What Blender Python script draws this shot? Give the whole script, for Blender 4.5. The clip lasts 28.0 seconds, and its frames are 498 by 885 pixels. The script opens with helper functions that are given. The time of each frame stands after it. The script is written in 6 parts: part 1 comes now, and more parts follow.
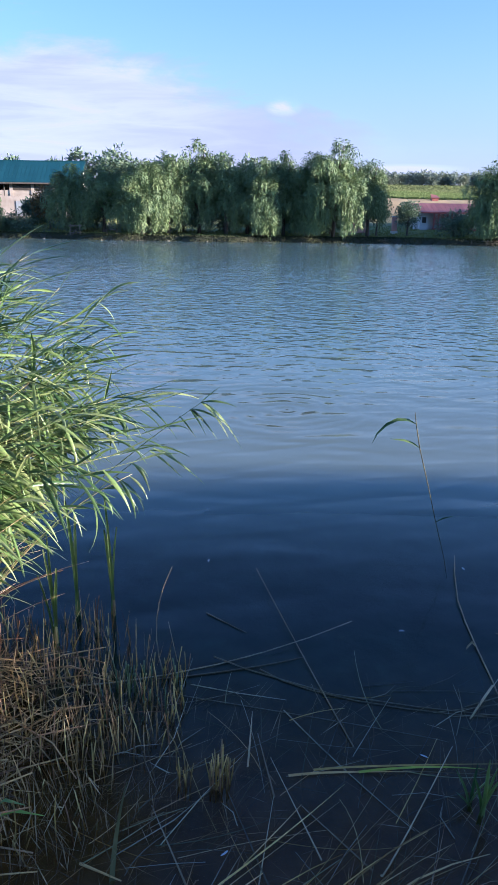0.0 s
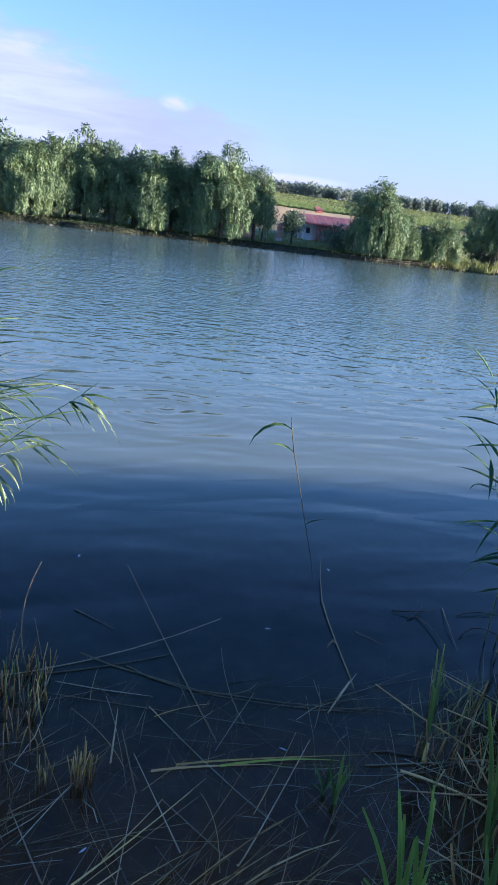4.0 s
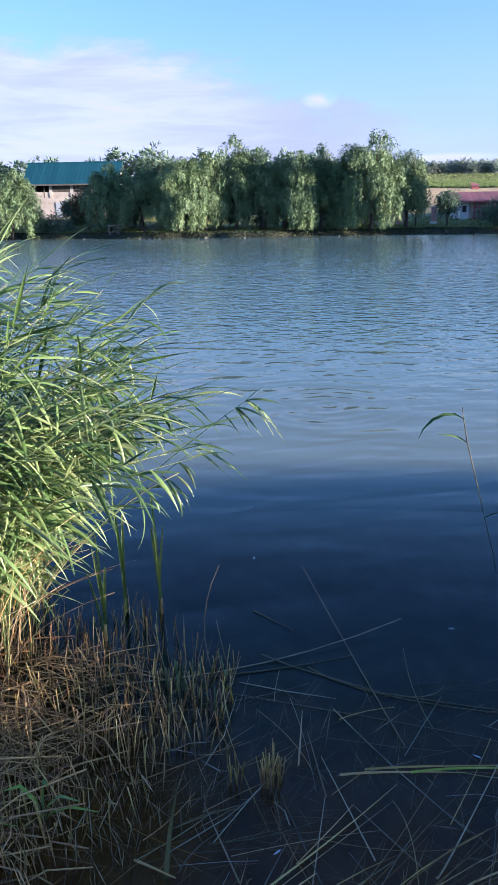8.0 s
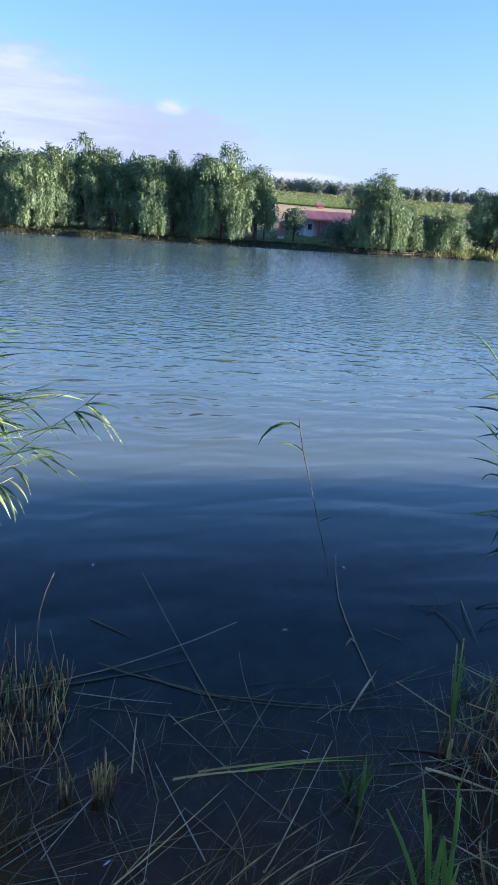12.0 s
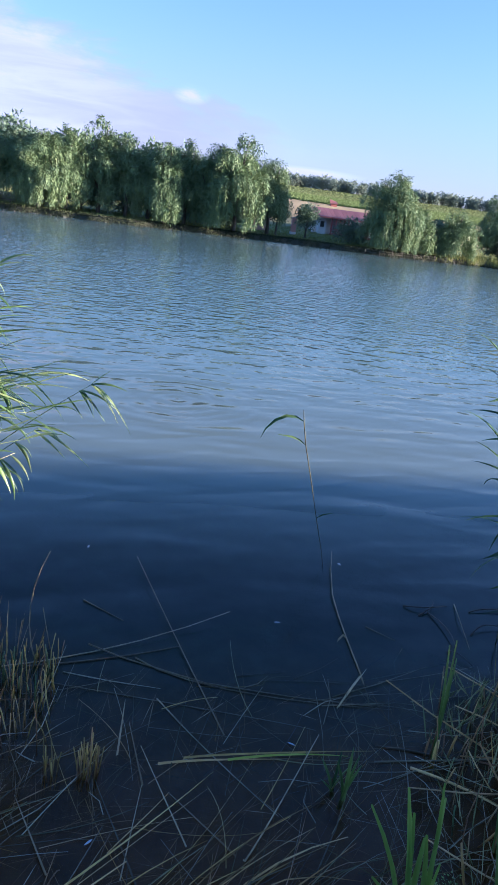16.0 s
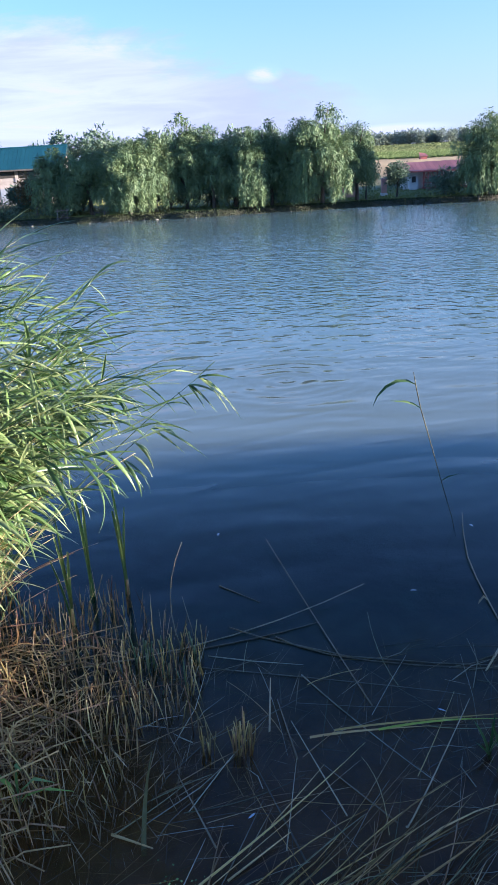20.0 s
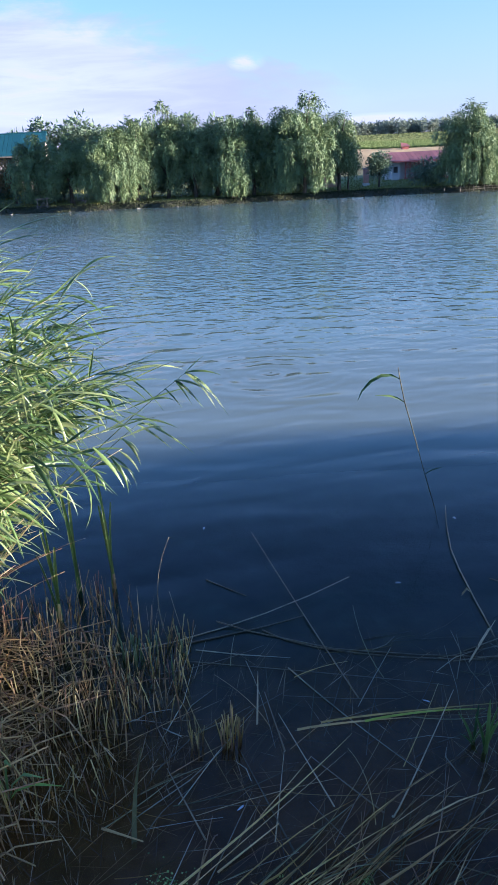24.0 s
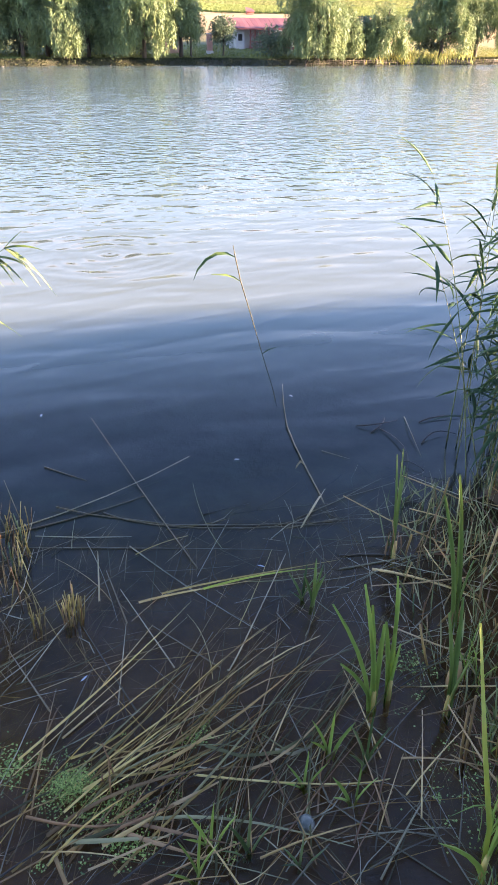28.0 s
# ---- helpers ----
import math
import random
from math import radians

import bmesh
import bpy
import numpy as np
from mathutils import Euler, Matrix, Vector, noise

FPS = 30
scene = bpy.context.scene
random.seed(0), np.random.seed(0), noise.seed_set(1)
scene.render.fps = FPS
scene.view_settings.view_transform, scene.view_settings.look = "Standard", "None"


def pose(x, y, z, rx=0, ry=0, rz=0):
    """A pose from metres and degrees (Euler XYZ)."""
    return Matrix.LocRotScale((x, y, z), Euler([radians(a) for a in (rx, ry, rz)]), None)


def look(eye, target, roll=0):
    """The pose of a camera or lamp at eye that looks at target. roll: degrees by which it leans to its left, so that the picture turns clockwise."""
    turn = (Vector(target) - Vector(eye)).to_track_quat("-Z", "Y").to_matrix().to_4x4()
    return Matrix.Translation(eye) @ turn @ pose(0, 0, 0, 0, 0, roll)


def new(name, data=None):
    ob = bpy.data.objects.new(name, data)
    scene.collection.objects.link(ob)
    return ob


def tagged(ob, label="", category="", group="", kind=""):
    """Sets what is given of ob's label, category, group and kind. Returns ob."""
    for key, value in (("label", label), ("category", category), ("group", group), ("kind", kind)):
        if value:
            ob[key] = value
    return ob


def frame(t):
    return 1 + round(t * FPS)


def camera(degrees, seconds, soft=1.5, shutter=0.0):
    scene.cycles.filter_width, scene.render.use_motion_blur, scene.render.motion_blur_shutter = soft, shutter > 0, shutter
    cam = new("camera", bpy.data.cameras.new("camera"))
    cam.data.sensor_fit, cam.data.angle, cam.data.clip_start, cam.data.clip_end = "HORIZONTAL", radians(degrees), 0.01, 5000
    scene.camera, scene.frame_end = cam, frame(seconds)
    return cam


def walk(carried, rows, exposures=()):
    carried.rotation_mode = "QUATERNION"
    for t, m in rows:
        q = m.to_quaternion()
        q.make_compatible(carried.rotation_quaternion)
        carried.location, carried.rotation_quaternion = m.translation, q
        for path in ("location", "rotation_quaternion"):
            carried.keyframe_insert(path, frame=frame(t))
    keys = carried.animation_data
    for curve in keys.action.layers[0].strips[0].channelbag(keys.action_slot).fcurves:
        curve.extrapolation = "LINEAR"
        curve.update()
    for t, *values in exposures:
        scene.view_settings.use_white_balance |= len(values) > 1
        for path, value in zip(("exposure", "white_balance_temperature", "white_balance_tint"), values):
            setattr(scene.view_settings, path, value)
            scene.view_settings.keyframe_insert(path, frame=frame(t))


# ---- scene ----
cam = camera(37.91, 28.0)
PATH = [
    (0, pose(0.002, 0.010, 2.487, 72.701, -0.801, 0.000)),
    (0.5, pose(0.031, -0.018, 2.504, 72.761, -3.139, -9.397)),
    (1, pose(0.021, -0.035, 2.513, 73.020, -4.499, -10.517)),
    (1.5, pose(0.023, -0.021, 2.511, 73.091, -4.269, -10.053)),
    (2, pose(0.011, -0.006, 2.504, 73.082, -4.343, -9.319)),
    (2.5, pose(0.009, -0.016, 2.510, 73.131, -4.485, -9.385)),
    (4.5, pose(-0.044, -0.030, 2.501, 73.072, -7.326, -7.799)),
    (5, pose(-0.059, -0.024, 2.498, 72.973, -7.475, -6.474)),
    (5.5, pose(-0.057, -0.007, 2.498, 72.727, -6.233, -3.155)),
    (6, pose(-0.063, 0.012, 2.494, 72.413, -4.617, 0.336)),
    (6.5, pose(-0.059, 0.035, 2.474, 72.304, -2.697, 2.120)),
    (7, pose(-0.069, 0.025, 2.490, 72.242, -1.860, 3.084)),
    (7.5, pose(-0.054, 0.027, 2.491, 72.238, -0.691, 3.227)),
    (8, pose(-0.029, 0.024, 2.497, 72.340, 0.879, 2.767)),
    (8.5, pose(0.003, 0.031, 2.502, 72.161, 1.921, 0.396)),
    (9, pose(-0.014, 0.033, 2.501, 72.046, -2.524, -4.527)),
    (9.5, pose(-0.014, 0.037, 2.501, 72.121, -4.298, -5.921)),
    (10, pose(0.015, 0.028, 2.501, 72.126, -4.151, -6.518)),
    (10.5, pose(0.014, 0.026, 2.499, 72.190, -4.143, -7.365)),
    (11, pose(0.017, 0.008, 2.506, 72.336, -3.960, -7.800)),
    (11.5, pose(0.001, 0.003, 2.504, 72.694, -3.812, -8.074)),
    (12, pose(0.010, 0.001, 2.505, 73.077, -3.634, -8.394)),
    (12.5, pose(0.019, 0.001, 2.504, 73.478, -3.881, -8.760)),
    (14.5, pose(-0.009, 0.012, 2.473, 73.554, -5.417, -8.845)),
    (15, pose(-0.020, 0.013, 2.472, 73.167, -6.114, -8.327)),
    (15.5, pose(-0.021, 0.012, 2.479, 72.817, -6.850, -7.989)),
    (16, pose(-0.012, 0.011, 2.477, 72.512, -6.919, -7.440)),
    (16.5, pose(-0.003, 0.008, 2.483, 72.398, -6.789, -7.440)),
    (17, pose(-0.011, 0.017, 2.480, 72.295, -6.760, -7.427)),
    (17.5, pose(-0.030, 0.016, 2.483, 72.247, -7.130, -7.383)),
    (18, pose(-0.047, 0.012, 2.491, 72.023, -7.304, -6.034)),
    (18.5, pose(-0.049, 0.029, 2.478, 71.844, -7.374, -4.512)),
    (19, pose(0.002, 0.008, 2.477, 71.287, -1.307, -3.233)),
    (19.5, pose(0.026, -0.001, 2.473, 71.096, 2.680, -1.631)),
    (20, pose(0.020, -0.004, 2.472, 70.677, 3.090, -0.918)),
    (20.5, pose(0.016, -0.005, 2.481, 70.162, 2.787, -0.794)),
    (21, pose(0.016, -0.008, 2.489, 69.733, 2.703, -0.965)),
    (21.5, pose(0.035, 0.001, 2.473, 69.535, 1.986, -3.272)),
    (23.5, pose(0.038, -0.033, 2.502, 69.333, 1.587, -6.424)),
    (24, pose(-0.002, -0.013, 2.507, 69.836, 2.742, -2.278)),
    (24.5, pose(0.001, -0.010, 2.502, 70.181, 2.903, -0.948)),
    (25, pose(0.011, -0.012, 2.505, 70.740, 2.593, -0.391)),
    (25.5, pose(0.032, -0.027, 2.513, 71.095, 2.434, -0.809)),
    (26, pose(0.041, -0.023, 2.506, 71.418, 2.478, -1.874)),
    (26.5, pose(0.058, -0.029, 2.502, 71.543, 2.909, -3.885)),
    (27, pose(0.094, -0.035, 2.486, 66.805, 0.185, -12.779)),
    (27.5, pose(0.090, -0.034, 2.469, 61.288, -0.551, -14.087)),
    (28, pose(0.092, -0.031, 2.461, 60.769, -0.373, -13.547)),
]
# exposure follows the phone: it opens up when the view tips down at the end
EXPOSURES = [(0, 2.32, 5090, 26.5), (9, 2.34, 5110, 26.5), (18, 2.35, 5110, 26.5), (20, 2.46, 5080, 27), (21.5, 2.47, 5080, 27), (24, 2.38, 5110, 27), (26.75, 2.33, 5080, 26.5), (27.0, 2.66, 5550, 28), (27.5, 3.74, 7080, 39.5), (28, 3.74, 7080, 39.5)]
walk(cam, PATH, EXPOSURES)

# ---- sky and sun ----
SUN_AZ, SUN_EL = 103.0, 7.5      # degrees clockwise from +y, degrees up
TO_SUN = Vector((math.sin(radians(SUN_AZ)) * math.cos(radians(SUN_EL)), math.cos(radians(SUN_AZ)) * math.cos(radians(SUN_EL)), math.sin(radians(SUN_EL))))
world = bpy.data.worlds.new("sky")
scene.world = world
world.use_nodes = True
wn = world.node_tree
wn.nodes.clear()
sky = wn.nodes.new("ShaderNodeTexSky")
sky.sky_type, sky.sun_disc = "NISHITA", False
sky.sun_elevation, sky.sun_rotation = radians(SUN_EL), radians(SUN_AZ)
sky.altitude, sky.air_density, sky.dust_density, sky.ozone_density = 100, 1.0, 0.4, 3.0
wbg = wn.nodes.new("ShaderNodeBackground")
wbg.inputs["Strength"].default_value = 0.081
wout = wn.nodes.new("ShaderNodeOutputWorld")
wn.links.new(sky.outputs["Color"], wbg.inputs["Color"])
wn.links.new(wbg.outputs["Background"], wout.inputs["Surface"])

sun_data = bpy.data.lights.new("sun", "SUN")
sun_data.energy, sun_data.angle, sun_data.color = 5.0, radians(0.45), (1.0, 0.80, 0.51)
sun = new("sun", sun_data)
sun.matrix_world = look(tuple(TO_SUN * 60), (0, 0, 0))

# ---- materials ----
def material(name):
    m = bpy.data.materials.new(name)
    m.use_nodes = True
    m.node_tree.nodes.clear()
    return m, m.node_tree.nodes, m.node_tree.links


def ramp(nodes, stops):
    r = nodes.new("ShaderNodeValToRGB")
    e = r.color_ramp.elements
    while len(e) < len(stops):
        e.new(0.5)
    for el, (p, c) in zip(e, stops):
        el.position, el.color = p, (*c, 1)
    return r


def noise_tex(nodes, links, scale, detail=4, rough=0.55, stretch=None, coord="Object"):
    tc = nodes.new("ShaderNodeTexCoord")
    n = nodes.new("ShaderNodeTexNoise")
    n.inputs["Scale"].default_value, n.inputs["Detail"].default_value, n.inputs["Roughness"].default_value = scale, detail, rough
    if stretch:
        mp = nodes.new("ShaderNodeMapping")
        mp.inputs["Scale"].default_value = stretch
        links.new(tc.outputs[coord], mp.inputs["Vector"])
        links.new(mp.outputs["Vector"], n.inputs["Vector"])
    else:
        links.new(tc.outputs[coord], n.inputs["Vector"])
    return n


def surface(name, stops, scale=3.0, rough=0.7, bump=0.3, fine=None, stretch=None, vary=0.0, island=False, metal=0.0, translucent=0.0, detail=5, bump_dist=0.02, spec=0.5):
    """A procedural surface: a ramp over coarse noise, fine noise for relief, and piece to piece variation."""
    m, nd, lk = material(name)
    out = nd.new("ShaderNodeOutputMaterial")
    b = nd.new("ShaderNodeBsdfPrincipled")
    b.inputs["Roughness"].default_value, b.inputs["Metallic"].default_value, b.inputs["Specular IOR Level"].default_value = rough, metal, spec
    n = noise_tex(nd, lk, scale, detail, 0.6, stretch)
    r = ramp(nd, stops)
    src = n.outputs["Fac"]
    if vary:
        pick = nd.new("ShaderNodeNewGeometry" if island else "ShaderNodeObjectInfo")
        mul = nd.new("ShaderNodeMath")
        mul.operation = "MULTIPLY_ADD"
        lk.new(pick.outputs["Random Per Island" if island else "Random"], mul.inputs[0])
        mul.inputs[1].default_value, mul.inputs[2].default_value = vary, -vary / 2
        add = nd.new("ShaderNodeMath")
        add.use_clamp = True
        lk.new(mul.outputs[0], add.inputs[0])
        lk.new(src, add.inputs[1])
        src = add.outputs[0]
    lk.new(src, r.inputs["Fac"])
    lk.new(r.outputs["Color"], b.inputs["Base Color"])
    if bump:
        fn = noise_tex(nd, lk, fine or scale * 6, 6, 0.6, stretch)
        bp = nd.new("ShaderNodeBump")
        bp.inputs["Strength"].default_value, bp.inputs["Distance"].default_value = bump, bump_dist
        lk.new(fn.outputs["Fac"], bp.inputs["Height"])
        lk.new(bp.outputs["Normal"], b.inputs["Normal"])
    if translucent:
        t = nd.new("ShaderNodeBsdfTranslucent")
        lk.new(r.outputs["Color"], t.inputs["Color"])
        mx = nd.new("ShaderNodeMixShader")
        mx.inputs[0].default_value = translucent
        lk.new(b.outputs[0], mx.inputs[1])
        lk.new(t.outputs[0], mx.inputs[2])
        lk.new(mx.outputs[0], out.inputs["Surface"])
    else:
        lk.new(b.outputs[0], out.inputs["Surface"])
    return m


REED_LEAF = surface("reed_leaf", [(0.15, (0.045, 0.095, 0.028)), (0.5, (0.135, 0.215, 0.060)), (0.85, (0.31, 0.37, 0.15))], 4, 0.32, 0.15, 60, vary=0.7, translucent=0.3)
# darker copy of the reed leaf: the right clump's shade put into colour
REED_LEAF_DARK = surface("reed_leaf_shade_dark", [(0.2, (0.022, 0.062, 0.024)), (0.55, (0.045, 0.105, 0.036)), (0.85, (0.10, 0.17, 0.05))], 4, 0.6, 0.15, 60, vary=0.6, translucent=0.15, spec=0.22)
REED_STEM = surface("reed_stem", [(0.25, (0.10, 0.16, 0.05)), (0.6, (0.24, 0.26, 0.09)), (0.85, (0.42, 0.36, 0.17))], 5, 0.5, 0.2, 50, vary=0.6)
STRAW = surface("dry_straw", [(0.15, (0.19, 0.10, 0.035)), (0.5, (0.50, 0.29, 0.09)), (0.85, (0.72, 0.48, 0.19))], 6, 0.65, 0.3, 60, vary=0.8)
PALE_STRAW = surface("greenish_straw", [(0.15, (0.24, 0.15, 0.04)), (0.5, (0.58, 0.37, 0.085)), (0.85, (0.78, 0.58, 0.20))], 6, 0.6, 0.3, 60, vary=0.8)
STRAW_RED = surface("rusty_straw", [(0.2, (0.17, 0.075, 0.03)), (0.5, (0.38, 0.19, 0.075)), (0.85, (0.54, 0.34, 0.15))], 6, 0.65, 0.3, 60, vary=0.7)
WET_STEM = surface("wet_dead_stem", [(0.2, (0.065, 0.050, 0.030)), (0.55, (0.18, 0.145, 0.080)), (0.85, (0.36, 0.30, 0.175))], 5, 0.55, 0.3, 60, vary=0.8, spec=0.3)
PALE_STEM = surface("bleached_dead_stem", [(0.2, (0.22, 0.155, 0.080)), (0.55, (0.42, 0.315, 0.165)), (0.85, (0.60, 0.48, 0.28))], 5, 0.6, 0.3, 60, vary=0.6, spec=0.3)
CATTAIL = surface("cattail_leaf", [(0.2, (0.20, 0.30, 0.06)), (0.55, (0.36, 0.51, 0.10)), (0.85, (0.55, 0.64, 0.19))], 5, 0.55, 0.2, 40, stretch=(1, 1, 0.2), vary=0.4, translucent=0.25, spec=0.25)
CATTAIL_DARK = surface("cattail_leaf_dark", [(0.2, (0.10, 0.17, 0.04)), (0.55, (0.20, 0.30, 0.07)), (0.85, (0.38, 0.43, 0.13))], 5, 0.4, 0.2, 40, stretch=(1, 1, 0.2), vary=0.4, translucent=0.2)
YELLOW_LEAF = surface("yellowing_cattail_leaf", [(0.2, (0.30, 0.36, 0.05)), (0.55, (0.50, 0.54, 0.09)), (0.85, (0.68, 0.66, 0.24))], 5, 0.55, 0.2, 40, stretch=(1, 1, 0.2), translucent=0.25, spec=0.25)
CRESS = surface("water_cress", [(0.2, (0.12, 0.19, 0.035)), (0.55, (0.27, 0.38, 0.07)), (0.85, (0.46, 0.53, 0.14))], 30, 0.5, 0.0, vary=0.8, island=True, translucent=0.2)
WILLOW = surface("willow_leaves", [(0.15, (0.096, 0.160, 0.086)), (0.5, (0.134, 0.198, 0.090)), (0.85, (0.180, 0.230, 0.090))], 0.45, 0.55, 0.0, vary=0.35, island=True, translucent=0.27, spec=0.32)
# willow shade over the bank's face is put into this dark colour
WEEDS = surface("shade_dark_weeds", [(0.15, (0.022, 0.030, 0.016)), (0.5, (0.038, 0.048, 0.024)), (0.85, (0.07, 0.08, 0.036))], 0.5, 0.8, 0.0, vary=0.5, island=True, spec=0.1)
BROADLEAF = surface("broadleaf_foliage", [(0.15, (0.072, 0.122, 0.085)), (0.5, (0.108, 0.165, 0.105)), (0.85, (0.15, 0.20, 0.11))], 0.5, 0.55, 0.0, vary=0.5, island=True, translucent=0.25, spec=0.3)
RUSTLEAF = surface("rust_foliage", [(0.15, (0.055, 0.055, 0.02)), (0.5, (0.12, 0.095, 0.032)), (0.85, (0.26, 0.15, 0.05))], 0.5, 0.6, 0.0, vary=0.55, island=True, translucent=0.2)
DRYGRASS = surface("dry_grass", [(0.15, (0.10, 0.135, 0.038)), (0.5, (0.20, 0.225, 0.066)), (0.85, (0.32, 0.31, 0.115))], 0.7, 0.7, 0.0, vary=0.6, island=True, translucent=0.2, spec=0.12)
CORN = surface("maize_leaves", [(0.15, (0.105, 0.150, 0.052)), (0.5, (0.13, 0.178, 0.062)), (0.85, (0.155, 0.20, 0.074))], 0.02, 0.7, 0.0, vary=0.2, island=True, translucent=0.45, spec=0.12)
BARK = surface("bark", [(0.2, (0.035, 0.028, 0.022)), (0.55, (0.085, 0.07, 0.055)), (0.85, (0.17, 0.14, 0.11))], 3, 0.85, 0.7, 12, stretch=(1, 1, 0.25), vary=0.3, bump_dist=0.05)
PALEWOOD = surface("grey_weathered_wood", [(0.2, (0.06, 0.052, 0.042)), (0.55, (0.11, 0.095, 0.08)), (0.85, (0.18, 0.16, 0.135))], 4, 0.8, 0.4, 20, stretch=(1, 1, 0.2), vary=0.5)
STONE = surface("pale_stone", [(0.2, (0.07, 0.065, 0.06)), (0.55, (0.12, 0.115, 0.10)), (0.85, (0.2, 0.19, 0.17))], 5, 0.85, 0.5, 20, vary=0.5)
PLASTER = surface("weathered_plaster", [(0.2, (0.30, 0.25, 0.20)), (0.5, (0.44, 0.38, 0.32)), (0.85, (0.56, 0.50, 0.43))], 0.8, 0.9, 0.25, 9)
WHITEWASH = surface("white_render", [(0.2, (0.42, 0.41, 0.40)), (0.5, (0.56, 0.55, 0.53)), (0.85, (0.68, 0.67, 0.65))], 0.9, 0.85, 0.2, 9)
PINKWALL = surface("pink_render", [(0.2, (0.36, 0.18, 0.15)), (0.5, (0.48, 0.27, 0.22)), (0.85, (0.56, 0.36, 0.31))], 0.9, 0.85, 0.2, 9)
REDWOOD = surface("red_painted_wood", [(0.2, (0.22, 0.065, 0.058)), (0.5, (0.33, 0.10, 0.09)), (0.85, (0.42, 0.16, 0.14))], 2.5, 0.6, 0.3, 14, vary=0.4)
ORANGE = surface("orange_paint", [(0.2, (0.24, 0.07, 0.025)), (0.5, (0.34, 0.10, 0.04)), (0.85, (0.42, 0.16, 0.07))], 2.0, 0.6, 0.2, 14)
TEAL = surface("teal_sheet_metal", [(0.2, (0.007, 0.048, 0.062)), (0.5, (0.010, 0.062, 0.080)), (0.85, (0.016, 0.08, 0.10))], 0.4, 0.45, 0.15, 4, vary=0.25)
REDROOF = surface("red_sheet_roof", [(0.2, (0.13, 0.05, 0.05)), (0.5, (0.20, 0.08, 0.078)), (0.85, (0.26, 0.12, 0.11))], 0.5, 0.5, 0.2, 5, vary=0.3)
DARKROOM = surface("dark_interior", [(0.2, (0.02, 0.02, 0.02)), (0.8, (0.05, 0.045, 0.04))], 1.0, 0.9, 0.0)
GREYDOOR = surface("grey_blue_door", [(0.2, (0.28, 0.31, 0.33)), (0.8, (0.42, 0.45, 0.47))], 1.0, 0.7, 0.2, 10)
SEDGE = surface("pale_sedge", [(0.15, (0.12, 0.14, 0.045)), (0.5, (0.24, 0.26, 0.09)), (0.85, (0.44, 0.40, 0.18))], 5, 0.6, 0.0, vary=0.8, island=True, translucent=0.2)
OLIVE_DEAD = surface("olive_dead_leaf", [(0.2, (0.07, 0.065, 0.025)), (0.55, (0.17, 0.155, 0.06)), (0.85, (0.34, 0.30, 0.14))], 5, 0.65, 0.3, 50, vary=0.8, spec=0.25)
LITTER = surface("brown_straw_litter", [(0.1, (0.12, 0.06, 0.025)), (0.5, (0.45, 0.25, 0.08)), (0.9, (0.70, 0.46, 0.18))], 5, 0.65, 0.0, vary=0.9, island=True)
# distance haze over the belt is put into this paler, greyer colour
BELT = surface("haze_pale_foliage", [(0.15, (0.15, 0.19, 0.15)), (0.5, (0.20, 0.245, 0.195)), (0.85, (0.27, 0.30, 0.24))], 0.2, 0.8, 0.0, vary=0.4, island=True, translucent=0.35, spec=0.1)
UPCROP = surface("pale_low_crop", [(0.15, (0.12, 0.155, 0.065)), (0.5, (0.15, 0.185, 0.078)), (0.85, (0.19, 0.215, 0.095))], 0.05, 0.9, 0.0, vary=0.2, island=True, translucent=0.4, spec=0.1)
DRIFT = surface("drifting_dead_stems", [(0.1, (0.07, 0.06, 0.04)), (0.5, (0.22, 0.185, 0.11)), (0.9, (0.48, 0.41, 0.26))], 5, 0.75, 0.0, vary=0.9, island=False, spec=0.15)
SUNKEN = surface("sodden_straw", [(0.1, (0.09, 0.055, 0.028)), (0.5, (0.25, 0.165, 0.082)), (0.9, (0.50, 0.37, 0.20))], 5, 0.7, 0.0, vary=0.9, island=True, spec=0.2)
BALL = surface("scuffed_pale_plastic", [(0.3, (0.06, 0.07, 0.055)), (0.5, (0.13, 0.145, 0.12)), (0.72, (0.44, 0.44, 0.38))], 22, 0.4, 0.3, 60)


